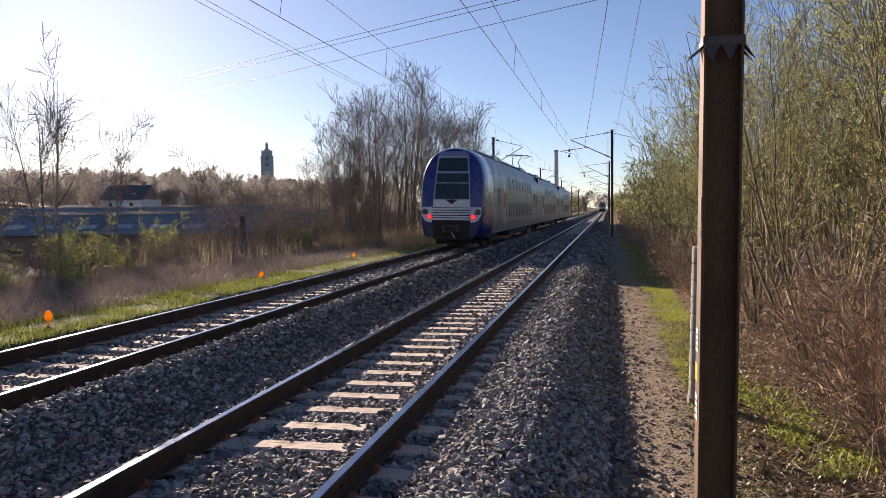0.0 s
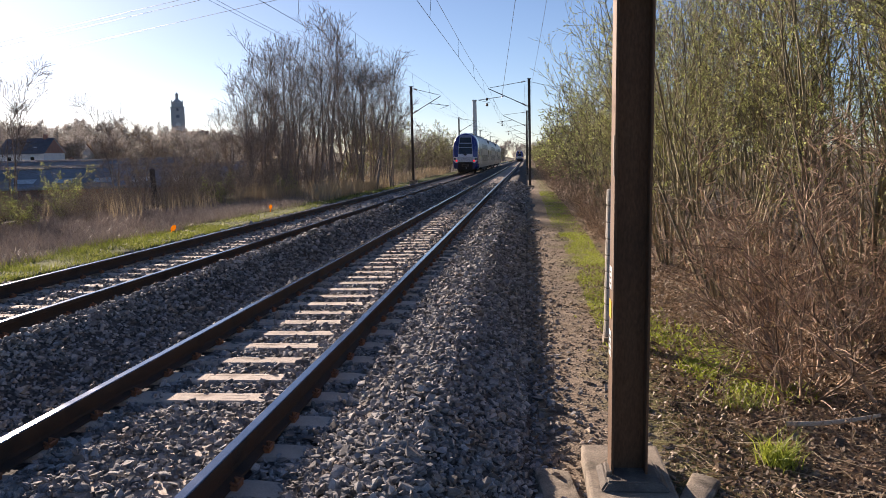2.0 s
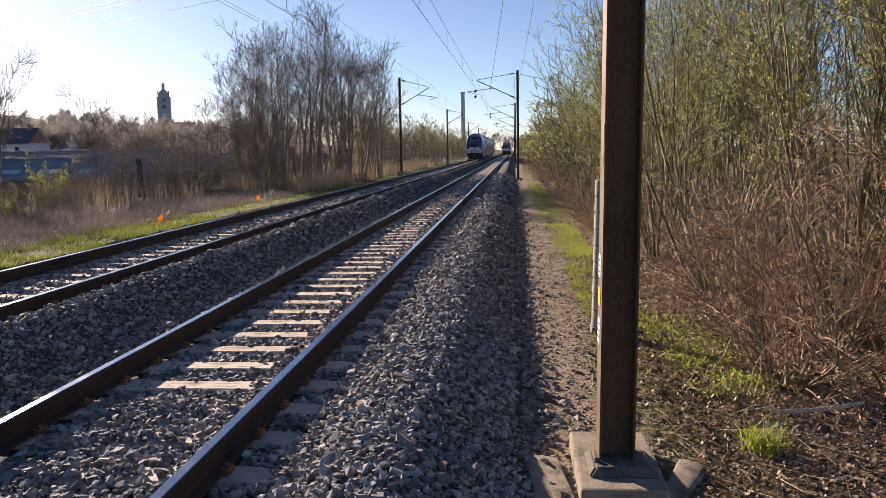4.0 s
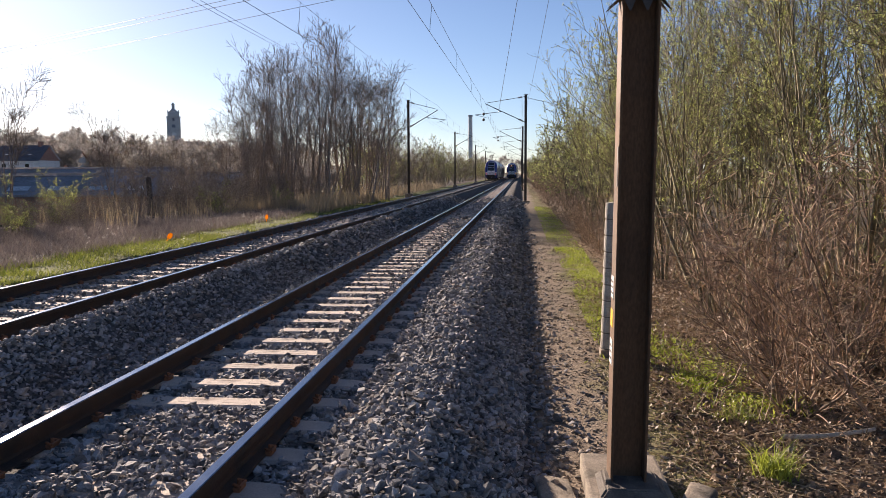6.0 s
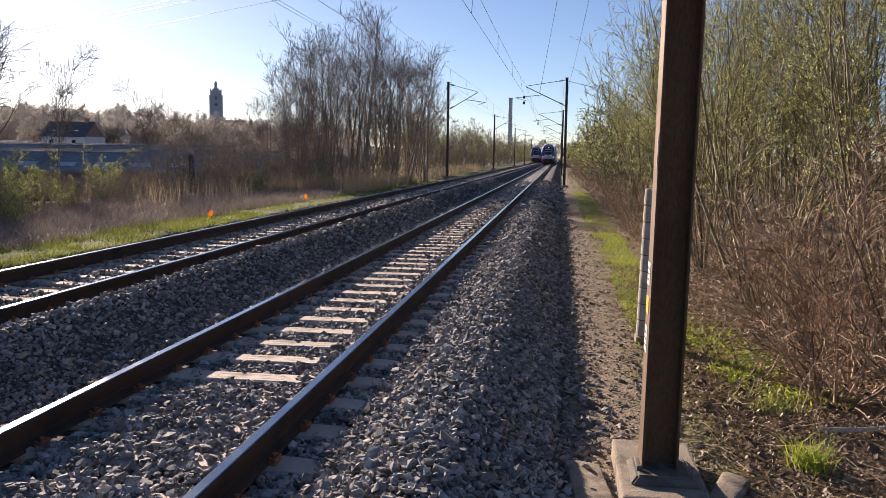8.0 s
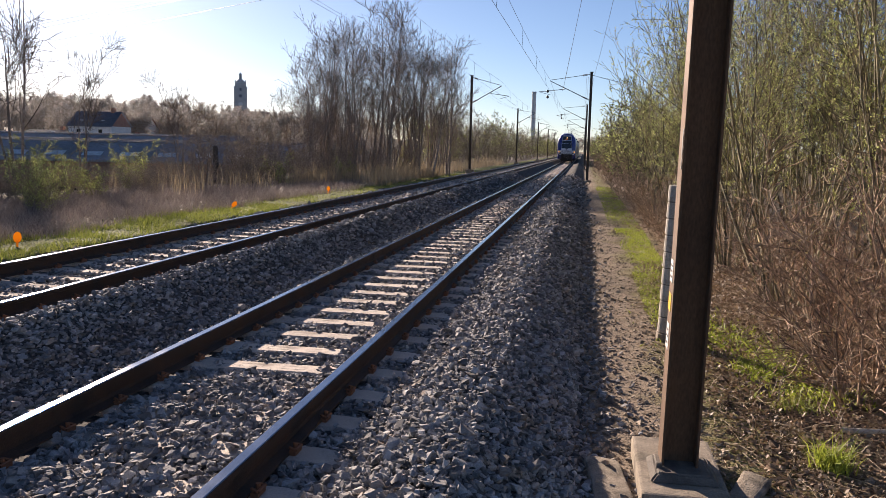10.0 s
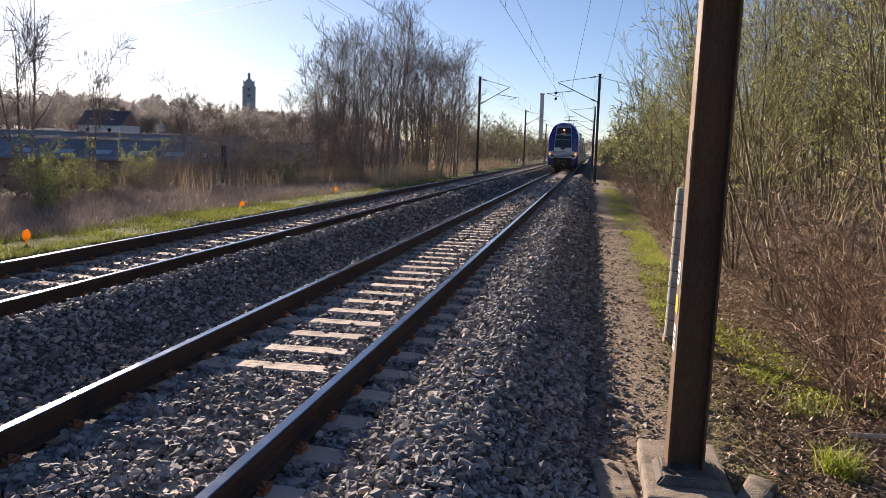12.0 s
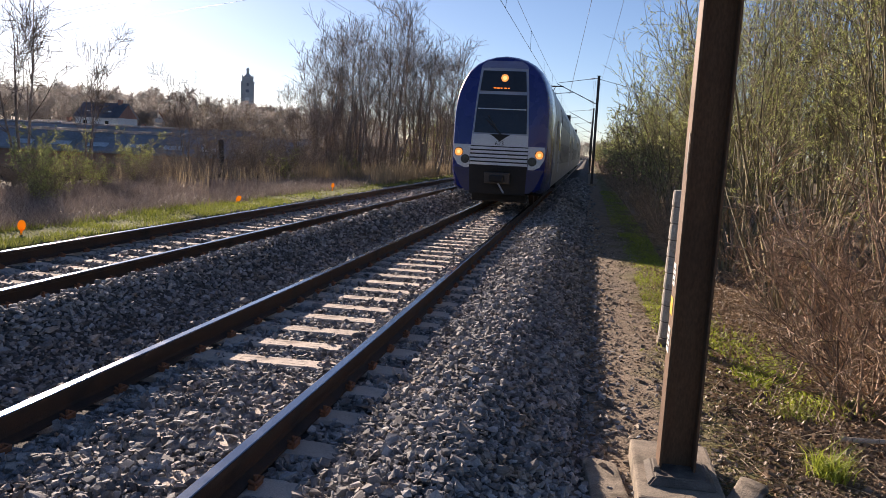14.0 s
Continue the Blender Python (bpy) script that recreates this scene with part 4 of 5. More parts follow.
def house(label, x, y, z, w, d, wall_h, roof_h, rz, wall, roof, gable=None, windows=2):
    """A gabled house; its ridge runs along its own x."""
    t = empty("house", label, "house", "houses of the town", at=pose(x, y, z, 0, 0, rz))
    part("wall", box_bm(-w / 2, w / 2, -d / 2, d / 2, -3.0, wall_h), M[wall], t)
    bm = bmesh.new()
    o = 0.35
    a = [bm.verts.new(p) for p in ((-w / 2 - o, -d / 2 - o, wall_h - 0.1), (w / 2 + o, -d / 2 - o, wall_h - 0.1), (w / 2 + o, 0, wall_h + roof_h), (-w / 2 - o, 0, wall_h + roof_h), (-w / 2 - o, d / 2 + o, wall_h - 0.1), (w / 2 + o, d / 2 + o, wall_h - 0.1))]
    bm.faces.new((a[0], a[1], a[2], a[3]))
    bm.faces.new((a[3], a[2], a[5], a[4]))
    bmesh.ops.solidify(bm, geom=list(bm.faces), thickness=0.22)
    rf = part("roof", bm, M[roof], t)
    for s in (-1, 1):
        bm = bmesh.new()
        q = s * (w / 2 - 0.05)
        f = [bm.verts.new((q + e, yy, zz)) for e in (0, s * 0.06) for yy, zz in ((-d / 2, wall_h), (d / 2, wall_h), (0, wall_h + roof_h - 0.15))]
        bm.faces.new(f[:3])
        bm.faces.new(f[3:])
        for i in range(3):
            bm.faces.new((f[i], f[(i + 1) % 3], f[3 + (i + 1) % 3], f[3 + i]))
        bmesh.ops.recalc_face_normals(bm, faces=bm.faces)
        part("gable", bm, M[gable or wall], t)
    part("chimney", box_bm(w * 0.3, w * 0.3 + 0.7, -0.4, 0.4, wall_h + roof_h - 0.8, wall_h + roof_h + 0.7, 0.03), M["brick"], rf)
    for i in range(windows):
        cx = -w / 2 + w * (i + 0.5) / windows
        wd = part("window", box_bm(cx - 0.5, cx + 0.5, -d / 2 - 0.05, -d / 2 + 0.05, wall_h - 1.7, wall_h - 0.6), M["white"], t)
        part("pane", box_bm(cx - 0.42, cx + 0.42, -d / 2 - 0.07, -d / 2 - 0.045, wall_h - 1.62, wall_h - 0.68), M["glass"], wd)
    for i in range(2):
        cx = -w * 0.25 + i * w * 0.5
        k = 0.35
        part("roof_light", box_bm(cx - 0.3, cx + 0.3, -d / 2 * (1 - k) - 0.45, -d / 2 * (1 - k) + 0.15, wall_h + roof_h * k + 0.05, wall_h + roof_h * k + 0.2), M["skylight"], rf)
    return t


house("white rendered house with a dark slate roof and brick gable", -102.5, 160, 2.0, 10.0, 7.5, 2.7, 3.2, 0, "render_white", "slate", "brick")
house("low pale outbuilding with a flat pitched roof", -113, 158, 1.6, 9, 6, 1.4, 0.8, 0, "render_white", "shed_roof")
house("low pale lean-to beside the house", -94.5, 158, 1.4, 5, 4, 1.1, 0.5, 0, "render_white", "shed_roof", windows=1)
rt = random.Random(11)
for x, y, wl, rf in ((-118, 200, "render_white", "tile"), (-100, 215, "brick", "slate"), (-60, 200, "brick", "tile"), (-150, 160, "render_white", "slate")):
    house("brick or rendered town house with a pitched roof", x, y, ground_z(x, y) - 0.3, rt.uniform(8, 12), 8, rt.uniform(3.0, 4.4), rt.uniform(2.2, 3.4), rt.uniform(-30, 30), wl, rf)
house("long stone hall with a brown hipped roof by the tower", -197, 470, 13, 16, 12, 4, 4.5, 5, "tower_stone", "tile", windows=4)


def shed(label, at, x0, x1, y0, bays, depth, rise, step, skylights):
    """A long low hall under parallel bays, each a slope that climbs away from the railway and a short fall behind it."""
    t = empty("warehouse", label, "warehouse", "warehouses below the railway", at=at)
    part("wall", box_bm(x0 + 1, x1 - 1, y0 + 0.6, y0 + bays * depth, -4, 2.25), M["brick"], t)
    for i in range(bays):
        ya, za = y0 + i * depth, 2.3 + i * step
        bm = bmesh.new()
        low = -0.25 if i == 0 else -0.6
        ring = ((ya, za), (ya + depth * 0.86, za + rise), (ya + depth, za + rise * 0.35), (ya + depth, za + low), (ya, za + low))
        a = [bm.verts.new((x0, y, z)) for y, z in ring]
        b = [bm.verts.new((x1, y, z)) for y, z in ring]
        for k in range(5):
            bm.faces.new((a[k], a[(k + 1) % 5], b[(k + 1) % 5], b[k]))
        bm.faces.new(a[::-1])
        bm.faces.new(b)
        bmesh.ops.recalc_face_normals(bm, faces=bm.faces)
        roof = part("roof", bm, M["shed_roof"], t, "grey sheet-metal roof bay")
        part("ridge_cap", box_bm(x0 - 0.1, x1 + 0.1, ya + depth * 0.86 - 0.2, ya + depth * 0.86 + 0.2, za + rise - 0.05, za + rise + 0.08, 0.03), M["slate"], roof)
        if i == 0:
            for k in range(skylights):
                x = x0 + 2.5 + k * (x1 - x0 - 4) / skylights
                bm = bmesh.new()
                g = rise / (depth * 0.86)
                bm.faces.new([bm.verts.new((x + dx, ya + q, za + q * g + 0.06)) for dx, q in ((0, 0.9), (2.4, 0.9), (2.4, 1.9), (0, 1.9))])
                bmesh.ops.solidify(bm, geom=list(bm.faces), thickness=0.05)
                part("skylight", bm, M["skylight"], roof, "pale translucent skylight")


shed("long low warehouse with grey roof bays and pale skylights", pose(-71, 96, -2.9, 0, 0, 8), -47, 35, -10, 3, 5.2, 2.2, 0.15, 17)
shed("second grey-roofed warehouse behind the first", pose(-88, 128, -1.9, 0, 0, 8), -47, 31, -10, 3, 5.5, 2.3, 0.15, 0)


def belfry():
    t = empty("belfry", "grey stone belfry with a stepped lantern top", "tower", at=pose(-211.3, 480, 14, 0, 0, 23.7))
    part("shaft", box_bm(-4.0, 4.0, -4.0, 4.0, -8, 22.4, 0.2), M["tower_stone"], t)
    part("cornice", box_bm(-4.2, 4.2, -4.2, 4.2, 22.4, 22.9, 0.1), M["tower_stone"], t)
    part("upper_storey", box_bm(-3.4, 3.4, -3.4, 3.4, 22.9, 25.4, 0.3), M["tower_stone"], t)
    for sx in (-1, 1):
        for sy in (-1, 1):
            part("pinnacle", rod_bm((sx * 3.1, sy * 3.1, 25.2), (sx * 3.1, sy * 3.1, 26.8), 0.45, 0.2, 8), M["tower_stone"], t)
    for z0, z1, r0, r1 in ((25.4, 26.4, 2.8, 2.5), (26.4, 27.5, 2.4, 1.2), (27.5, 30.2, 0.9, 0.85), (30.2, 30.5, 1.1, 1.1), (30.5, 31.5, 0.8, 0.3)):
        part("lantern_stage", rod_bm((0, 0, z0), (0, 0, z1), r0, r1, 12), M["tower_stone"], t)
    for z0, hw in ((16.2, 1.0), (20.2, 0.6)):
        part("louvre_opening", box_bm(-hw, hw, -4.12, -4.0, z0, z0 + 1.8, 0.05), M["slate"], t)
    part("clock_face", rod_bm((0, -4.15, 12.0), (0, -4.0, 12.0), 1.4, n=20), M["render_white"], t)


belfry()
ch = empty("chimney", "tall pale slender chimney far down the line", "chimney", at=pose(-24.6, 400, -1))
part("shaft", rod_bm((0, 0, 0), (0, 0, 31.0), 1.15, 0.95, 16), M["render_white"], ch)
part("rim", rod_bm((0, 0, 30.4), (0, 0, 31.1), 1.1, 1.1, 16), M["tower_stone"], ch)


# ---- trackside small things ----
M["orange"] = leaf_mat("orange_plastic", (0.92, 0.44, 0.012), (0.96, 0.50, 0.02), 0.5)


def marker(y, x, rz):
    t = empty("survey_marker", "bright orange plastic marker on a short stake in the grass", "marker", "orange trackside markers", at=pose(x, y, -0.26, 3, 34 if 20 < y < 25 else 4, rz))
    bm = bmesh.new()
    box_into(bm, -0.018, 0.018, -0.012, 0.012, -0.05, 0.16, 0.003)
    part("stake", bm, M["orange"], t)
    bm = bmesh.new()
    bmesh.ops.create_cone(bm, cap_ends=True, segments=20, radius1=0.082, radius2=0.082, depth=0.02, matrix=Matrix.Translation((0, 0, 0.22)) @ Matrix.Diagonal((0.8, 1, 1.2, 1)) @ Matrix.Rotation(radians(90), 4, "X"))
    part("reflector", bm, M["orange"], t)


for y, x, rz in ((12.46, -9.56, 30), (21.86, -9.9, 12), (31.2, -9.98, 20)):
    marker(y, x, rz)

post = empty("fence_post", "short dark weathered wooden post in the brambles", "post", at=pose(-17.0, 36.0, -0.3, 1, -2, 20))
bm = bmesh.new()
rod_into(bm, (0, 0, -0.3), (0, 0, 1.78), 0.14, 0.12, 10)
rod_into(bm, (0, 0, 1.78), (0, 0, 1.86), 0.12, 0.06, 10)
part("timber", bm, M["mast_far"], post)

# ---- plants ----
M["bark"] = make_mat("grey_brown_bark", (0.135, 0.108, 0.089), (0.265, 0.218, 0.182), 6, 0.9, 0, 0.2, 60, island=0.5)
M["bark_olive"] = make_mat("olive_bark", (0.10, 0.085, 0.05), (0.30, 0.255, 0.15), 6, 0.8, 0, 0.2, 60, island=0.65)
M["bark_red"] = make_mat("reddish_twigs", (0.16, 0.105, 0.072), (0.42, 0.295, 0.195), 6, 0.8, 0, 0.2, 60, island=0.65)
M["twig"] = make_mat("bare_twigs", (0.165, 0.132, 0.108), (0.33, 0.272, 0.225), 6, 0.85, 0, 0.1, 60, island=0.5)
M["clod"] = make_mat("dark_earth_clods", (0.085, 0.06, 0.043), (0.19, 0.14, 0.10), 12, 0.95, 0, 0.5, 90, island=0.4, spec=0.1)
# far bark is paler than the near bark: distance haze put into the colour
M["bark_hazed"] = make_mat("hazed_far_bark", (0.30, 0.25, 0.21), (0.40, 0.345, 0.295), 1, 0.9, 0, 0.0, 20, island=0.3)
M["bud"] = leaf_mat("young_leaf", (0.175, 0.205, 0.06), (0.52, 0.56, 0.205), 0.45)
# flakes for the far crowns' fine twigs, haze lightened into their tone
M["hazed_twigs"] = leaf_mat("hazed_fine_twigs", (0.37, 0.35, 0.33), (0.53, 0.505, 0.475), 0.55)
M["path_stone"] = make_mat("tan_gravel", (0.17, 0.142, 0.108), (0.38, 0.32, 0.255), 9, 0.9, 0, 0.3, 130, island=0.65, spec=0.2)
M["bud_dull"] = leaf_mat("catkins_and_buds", (0.24, 0.18, 0.10), (0.36, 0.31, 0.15), 0.4)
M["grass"] = leaf_mat("green_grass", (0.09, 0.13, 0.02), (0.31, 0.33, 0.075), 0.4)
M["weed"] = leaf_mat("lush_weeds", (0.18, 0.235, 0.03), (0.42, 0.47, 0.08), 0.4)
M["straw"] = leaf_mat("dry_stalks", (0.30, 0.235, 0.15), (0.46, 0.37, 0.24), 0.3)
M["heath"] = leaf_mat("dead_purple_stalks", (0.15, 0.122, 0.108), (0.34, 0.285, 0.25), 0.2)
M["litter"] = leaf_mat("dead_leaves", (0.11, 0.07, 0.043), (0.37, 0.275, 0.185), 0.15)


def unit(v):
    return v / np.maximum(np.linalg.norm(v, axis=-1, keepdims=True), 1e-9)


def strands(rg, p, d, length, r, steps, wobble, up, taper=0.35):
    """Wandering shoots: points and radii, one row a shoot."""
    n = len(p)
    pts = np.zeros((n, steps + 1, 3))
    pts[:, 0] = p
    d = unit(d)
    for k in range(steps):
        pts[:, k + 1] = pts[:, k] + d * (length / steps)[:, None]
        d = unit(d + rg.normal(0, wobble, (n, 3)) + np.array([0, 0, up]))
    return pts, r[:, None] * np.linspace(1, taper, steps + 1)[None]


def offshoots(rg, pts, rad, per, lo, spread, ratio, len_range, jitter=0.3):
    """Where side shoots start on their parents, and their way, length and radius."""
    n, k = len(pts), pts.shape[1] - 1
    idx = np.repeat(np.arange(n), per)
    t = rg.uniform(lo, 0.99, len(idx)) * k
    i = np.minimum(t.astype(int), k - 1)
    f = (t - i)[:, None]
    a, b = pts[idx, i], pts[idx, i + 1]
    start = a + (b - a) * f
    dirn = unit(b - a)
    side = unit(np.cross(dirn, rg.normal(0, 1, (len(idx), 3))))
    ang = np.radians(rg.normal(spread, 10, len(idx)))[:, None]
    d = dirn * np.cos(ang) + side * np.sin(ang)
    length = rg.uniform(*len_range, len(idx)) * (1.15 - 0.6 * t / k)
    r = rad[idx, i] * ratio * rg.uniform(0.7, 1.0, len(idx))
    return start, d, length, r


def tubes(pts, rad, sides=3):
    """Shoots as tapered tubes: vertices and flat quads."""
    n, k = pts.shape[:2]
    d = np.empty_like(pts)
    d[:, :-1] = pts[:, 1:] - pts[:, :-1]
    d[:, -1] = d[:, -2]
    d = unit(d)
    ref = np.where(np.abs(d[..., 2:3]) > 0.9, np.array([1.0, 0, 0]), np.array([0, 0, 1.0]))
    u = unit(np.cross(d, ref))
    w = np.cross(d, u)
    a = np.arange(sides) * 2 * np.pi / sides
    v = pts[:, :, None] + rad[:, :, None, None] * (u[:, :, None] * np.cos(a)[:, None] + w[:, :, None] * np.sin(a)[:, None])
    base = (np.arange(n) * k * sides)[:, None, None] + (np.arange(k - 1) * sides)[None, :, None] + np.arange(sides)
    nxt = (np.arange(n) * k * sides)[:, None, None] + (np.arange(k - 1) * sides)[None, :, None] + (np.arange(sides) + 1) % sides
    f = np.stack([base, nxt, nxt + sides, base + sides], -1)
    return v.reshape(-1, 3), f.reshape(-1)


def leaves(rg, p, size, along=None, wide=0.28):
    """Small four-cornered leaves, each at its own turn."""
    n = len(p)
    d = unit(rg.normal(0, 1, (n, 3)) + (0 if along is None else along))
    s = unit(np.cross(d, rg.normal(0, 1, (n, 3))))
    sz = (size * rg.uniform(0.6, 1.3, n))[:, None]
    v = np.stack([p, p + d * sz * 0.5 + s * sz * wide, p + d * sz, p + d * sz * 0.5 - s * sz * wide], 1)
    return v.reshape(-1, 3), np.arange(n * 4)


def plant(name, label, category, group, seed, height, stems, lean, stem_r, l1, l2, l3, bark, leaf=None, leaf_n=0, leaf_size=0.02, up=0.05, thin=0.0022, base_r=0.2, l1_len=0.42, spread=38, wobble=0.09, lo=0.2, leaf_wide=0.28, twig=None):
    """A woody plant built at the origin: main stems, three orders of branches, and leaves on the last."""
    rg = np.random.default_rng(seed)
    a = rg.uniform(0, 6.283, stems)
    tilt = np.radians(np.abs(rg.normal(lean, lean * 0.35 + 1, stems)))
    d = np.stack([np.cos(a) * np.sin(tilt), np.sin(a) * np.sin(tilt), np.cos(tilt)], 1)
    p = np.stack([np.cos(a) * base_r * rg.random(stems), np.sin(a) * base_r * rg.random(stems), np.full(stems, -0.15)], 1)
    h = height * rg.uniform(0.65, 1.0, stems)
    s0, r0 = strands(rg, p, d, h, stem_r * rg.uniform(0.6, 1.1, stems), 9, wobble * 0.8, up * 0.6, 0.15)
    b1 = offshoots(rg, s0, r0, l1, lo, spread, 0.55, (height * l1_len * 0.5, height * l1_len))
    s1, r1 = strands(rg, *b1, 6, wobble, up, 0.3)
    b2 = offshoots(rg, s1, r1, l2, 0.15, spread + 4, 0.6, (height * l1_len * 0.22, height * l1_len * 0.5))
    s2, r2 = strands(rg, *b2, 4, wobble * 1.2, up, 0.4)
    tw = []
    ends = [s2]
    if l3:
        b3 = offshoots(rg, s2, r2, l3, 0.1, spread + 8, 0.7, (height * l1_len * 0.1, height * l1_len * 0.26))
        s3, r3 = strands(rg, *b3, 2, wobble * 1.3, up, 0.5)
        tw.append(tubes(s3, np.maximum(r3, thin)))
        ends.append(s3)
    t = empty(name, label, category, group)
    v, f = tubes(s0, np.maximum(r0, thin), 6)
    fill_mesh("trunk", v, f, 4, bark, "", "", "stuff" if stems > 6 else "", t, True)
    v, f = join([tubes(s1, np.maximum(r1, thin), 4), tubes(s2, np.maximum(r2, thin))] + tw)
    fill_mesh("crown", v, f, 4, twig or bark, "", "", "", t)
    if leaf_n:
        e = ends[-1].reshape(-1, 3)
        q = e[rg.integers(0, len(e), leaf_n)] + rg.normal(0, leaf_size * 0.5, (leaf_n, 3))
        v, f = leaves(rg, q, leaf_size, None, leaf_wide)
        fill_mesh("leaves", v, f, 4, leaf, "", "", "", t)
    return t


def spread_copies(protos, spots):
    """Every spot (x, y, height scale) gets a copy of one of the kinds, turned at random; the first of each kind is used too."""
    rr = random.Random(len(spots))
    used = set()
    for i, (x, y, s) in enumerate(spots):
        ob = protos[i % len(protos)]
        z = ground_z(x, y)
        m = pose(x, y, z, 0, 0, rr.uniform(0, 360))
        sx = s * rr.uniform(0.9, 1.1)
        if ob.name not in used:
            used.add(ob.name)
            ob.matrix_world = m
            ob.scale = (sx, sx, s)
        else:
            c = copy_thing(ob, m)
            c.scale = (sx, sx, s)


# tall budding thicket on the path's side
tall = [plant("willow_bush", "tall many-stemmed bush in fresh yellow-green bud", "bush", "bushes along the path", 20 + i, 6.4, 14, 16, 0.032, 8, 4, 2, M["bark_olive"], M["bud"], 18000, 0.030, 0.07, 0.0038, 0.5, 0.34, 27, 0.06, 0.2, leaf_wide=0.25) for i in range(4)]
spread_copies(tall, [(3.9, 9.3, 1.0), (3.1, 12.6, 0.98), (5.5, 13.5, 1.15), (3.0, 16.6, 0.95), (4.9, 18.5, 1.15), (2.8, 21.0, 0.92), (4.4, 24.5, 1.15), (3.0, 28, 0.95), (4.6, 32, 1.1), (5.6, 7.0, 1.05), (7.6, 17.5, 1.2),
                     (5.3, 10.6, 1.05), (4.5, 15.0, 1.05), (6.9, 10.4, 1.1), (4.1, 21.5, 1.05), (4.7, 8.2, 0.9)])
# brown bramble and thorn at its foot
low = [plant("thorn_bush", "low tangled thorn bush with bare reddish twigs", "bush", "low bushes along the path", 40 + i, 2.5, 11, 34, 0.017, 7, 4, 2, M["bark_red"], M["bud_dull"], 900, 0.024, 0.035, 0.0034, 0.3, 0.42, 38, 0.10, 0.1) for i in range(3)]
spread_copies(low, [(2.55, 7.4, 0.92), (3.1, 9.0, 0.9), (3.5, 7.2, 1.1), (4.1, 8.9, 0.95), (4.6, 6.6, 1.1), (3.4, 11.0, 0.8), (3.2, 13.6, 0.8), (2.8, 16.2, 0.75), (2.35, 18.0, 0.8), (2.2, 21.0, 0.75), (2.15, 25, 0.8), (2.1, 30, 0.8), (2.1, 36, 0.85), (2.1, 43, 0.85), (2.1, 51, 0.9), (2.3, 57, 0.9), (2.2, 63, 1.0), (2.4, 70, 0.95), (2.2, 78, 1.0), (2.5, 87, 1.0), (2.3, 97, 1.0), (2.5, 108, 1.05), (2.4, 120, 1.0), (2.6, 134, 1.1), (4.4, 5.4, 1.1), (2.95, 8.1, 0.9), (3.9, 8.0, 1.05)])

# the stand of bare trees beyond the far track
bare = [plant("bare_tree", "leafless young tree with upright dark brown stems and fine twigs", "tree", "stand of bare trees beyond the track", 60 + i, 10.0, 4, 8, 0.085, 9, 6, 3, M["bark"], None, 0, 0.05, 0.10, 0.008, 0.7, 0.34, 36, 0.055, 0.3, twig=M["twig"]) for i in range(4)]
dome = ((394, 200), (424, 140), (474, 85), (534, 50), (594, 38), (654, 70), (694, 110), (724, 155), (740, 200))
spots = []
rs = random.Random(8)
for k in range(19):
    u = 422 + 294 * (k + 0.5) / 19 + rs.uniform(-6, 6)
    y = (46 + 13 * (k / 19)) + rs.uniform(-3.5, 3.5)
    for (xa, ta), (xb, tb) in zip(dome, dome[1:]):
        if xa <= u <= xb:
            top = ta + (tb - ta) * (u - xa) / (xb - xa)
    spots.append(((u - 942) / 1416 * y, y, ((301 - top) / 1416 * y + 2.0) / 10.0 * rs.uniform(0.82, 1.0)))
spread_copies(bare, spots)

# scrub between the stand and the town side
scrub = [plant("hawthorn_shrub", "rounded brown shrub just coming into leaf", "shrub", "shrubs on the embankment", 80 + i, 3.4, 6, 24, 0.03, 7, 4, 3, M["bark"], M["bud_dull"], 1500, 0.030, 0.04, 0.006, 0.4, 0.42, 42, 0.12, 0.12, twig=M["twig"]) for i in range(3)]
spots = [(-17.6, 36, 1.05), (-16.0, 41, 1.0), (-14.6, 44, 0.9), (-18.8, 44, 1.05), (-20.5, 50, 1.25), (-17.5, 54, 1.2), (-23.5, 42, 0.95), (-26, 50, 1.2), (-21.0, 33, 0.75), (-19.8, 28, 0.55), (-22.5, 27, 0.8), (-25.0, 30, 0.9), (-27.5, 36, 0.95), (-30, 44, 1.1), (-17.0, 24.5, 0.6), (-19.0, 22.0, 0.65), (-16.2, 19.0, 0.6), (-33, 52, 1.3), (-13.6, 24, 0.45), (-15.2, 16.5, 0.5), (-18.2, 17, 0.75), (-21, 20, 0.8), (-15.5, 21.5, 0.5), (-17.4, 30, 0.7), (-24, 24, 0.9), (-15.0, 33, 0.4), (-12.6, 50, 0.8), (-16.5, 48, 1.0), (-14.8, 51, 1.0), (-13.4, 46, 0.75), (-11.8, 47, 0.6), (-13.2, 56, 1.0), (-11.2, 53, 0.7), (-15.6, 57, 1.2), (-11.6, 57, 0.85), (-10.6, 61, 0.7),
         (-11.5, 72, 1.2), (-13, 78, 1.5), (-11.2, 86, 1.3), (-12.5, 94, 1.5), (-11, 103, 1.3), (-13, 112, 1.7), (-11.5, 124, 1.4), (-12, 138, 1.6), (-15, 84, 1.6), (-16, 100, 1.8), (-11.5, 155, 1.5), (-12, 175, 1.6), (-12, 200, 1.6), (-14.2, 28.5, 0.4), (-18.0, 33.0, 0.8), (-16.2, 30.5, 0.6), (-19.5, 38.5, 0.9), (-15.8, 26.0, 0.55), (-17.2, 22.0, 0.6), (-16.6, 38.5, 0.75)]
spread_copies(scrub, [(x, y, s * (0.62 if y < 35 else 0.85 if x < -20 else 1.2)) for x, y, s in spots if not (x < -23 and y < 45)])
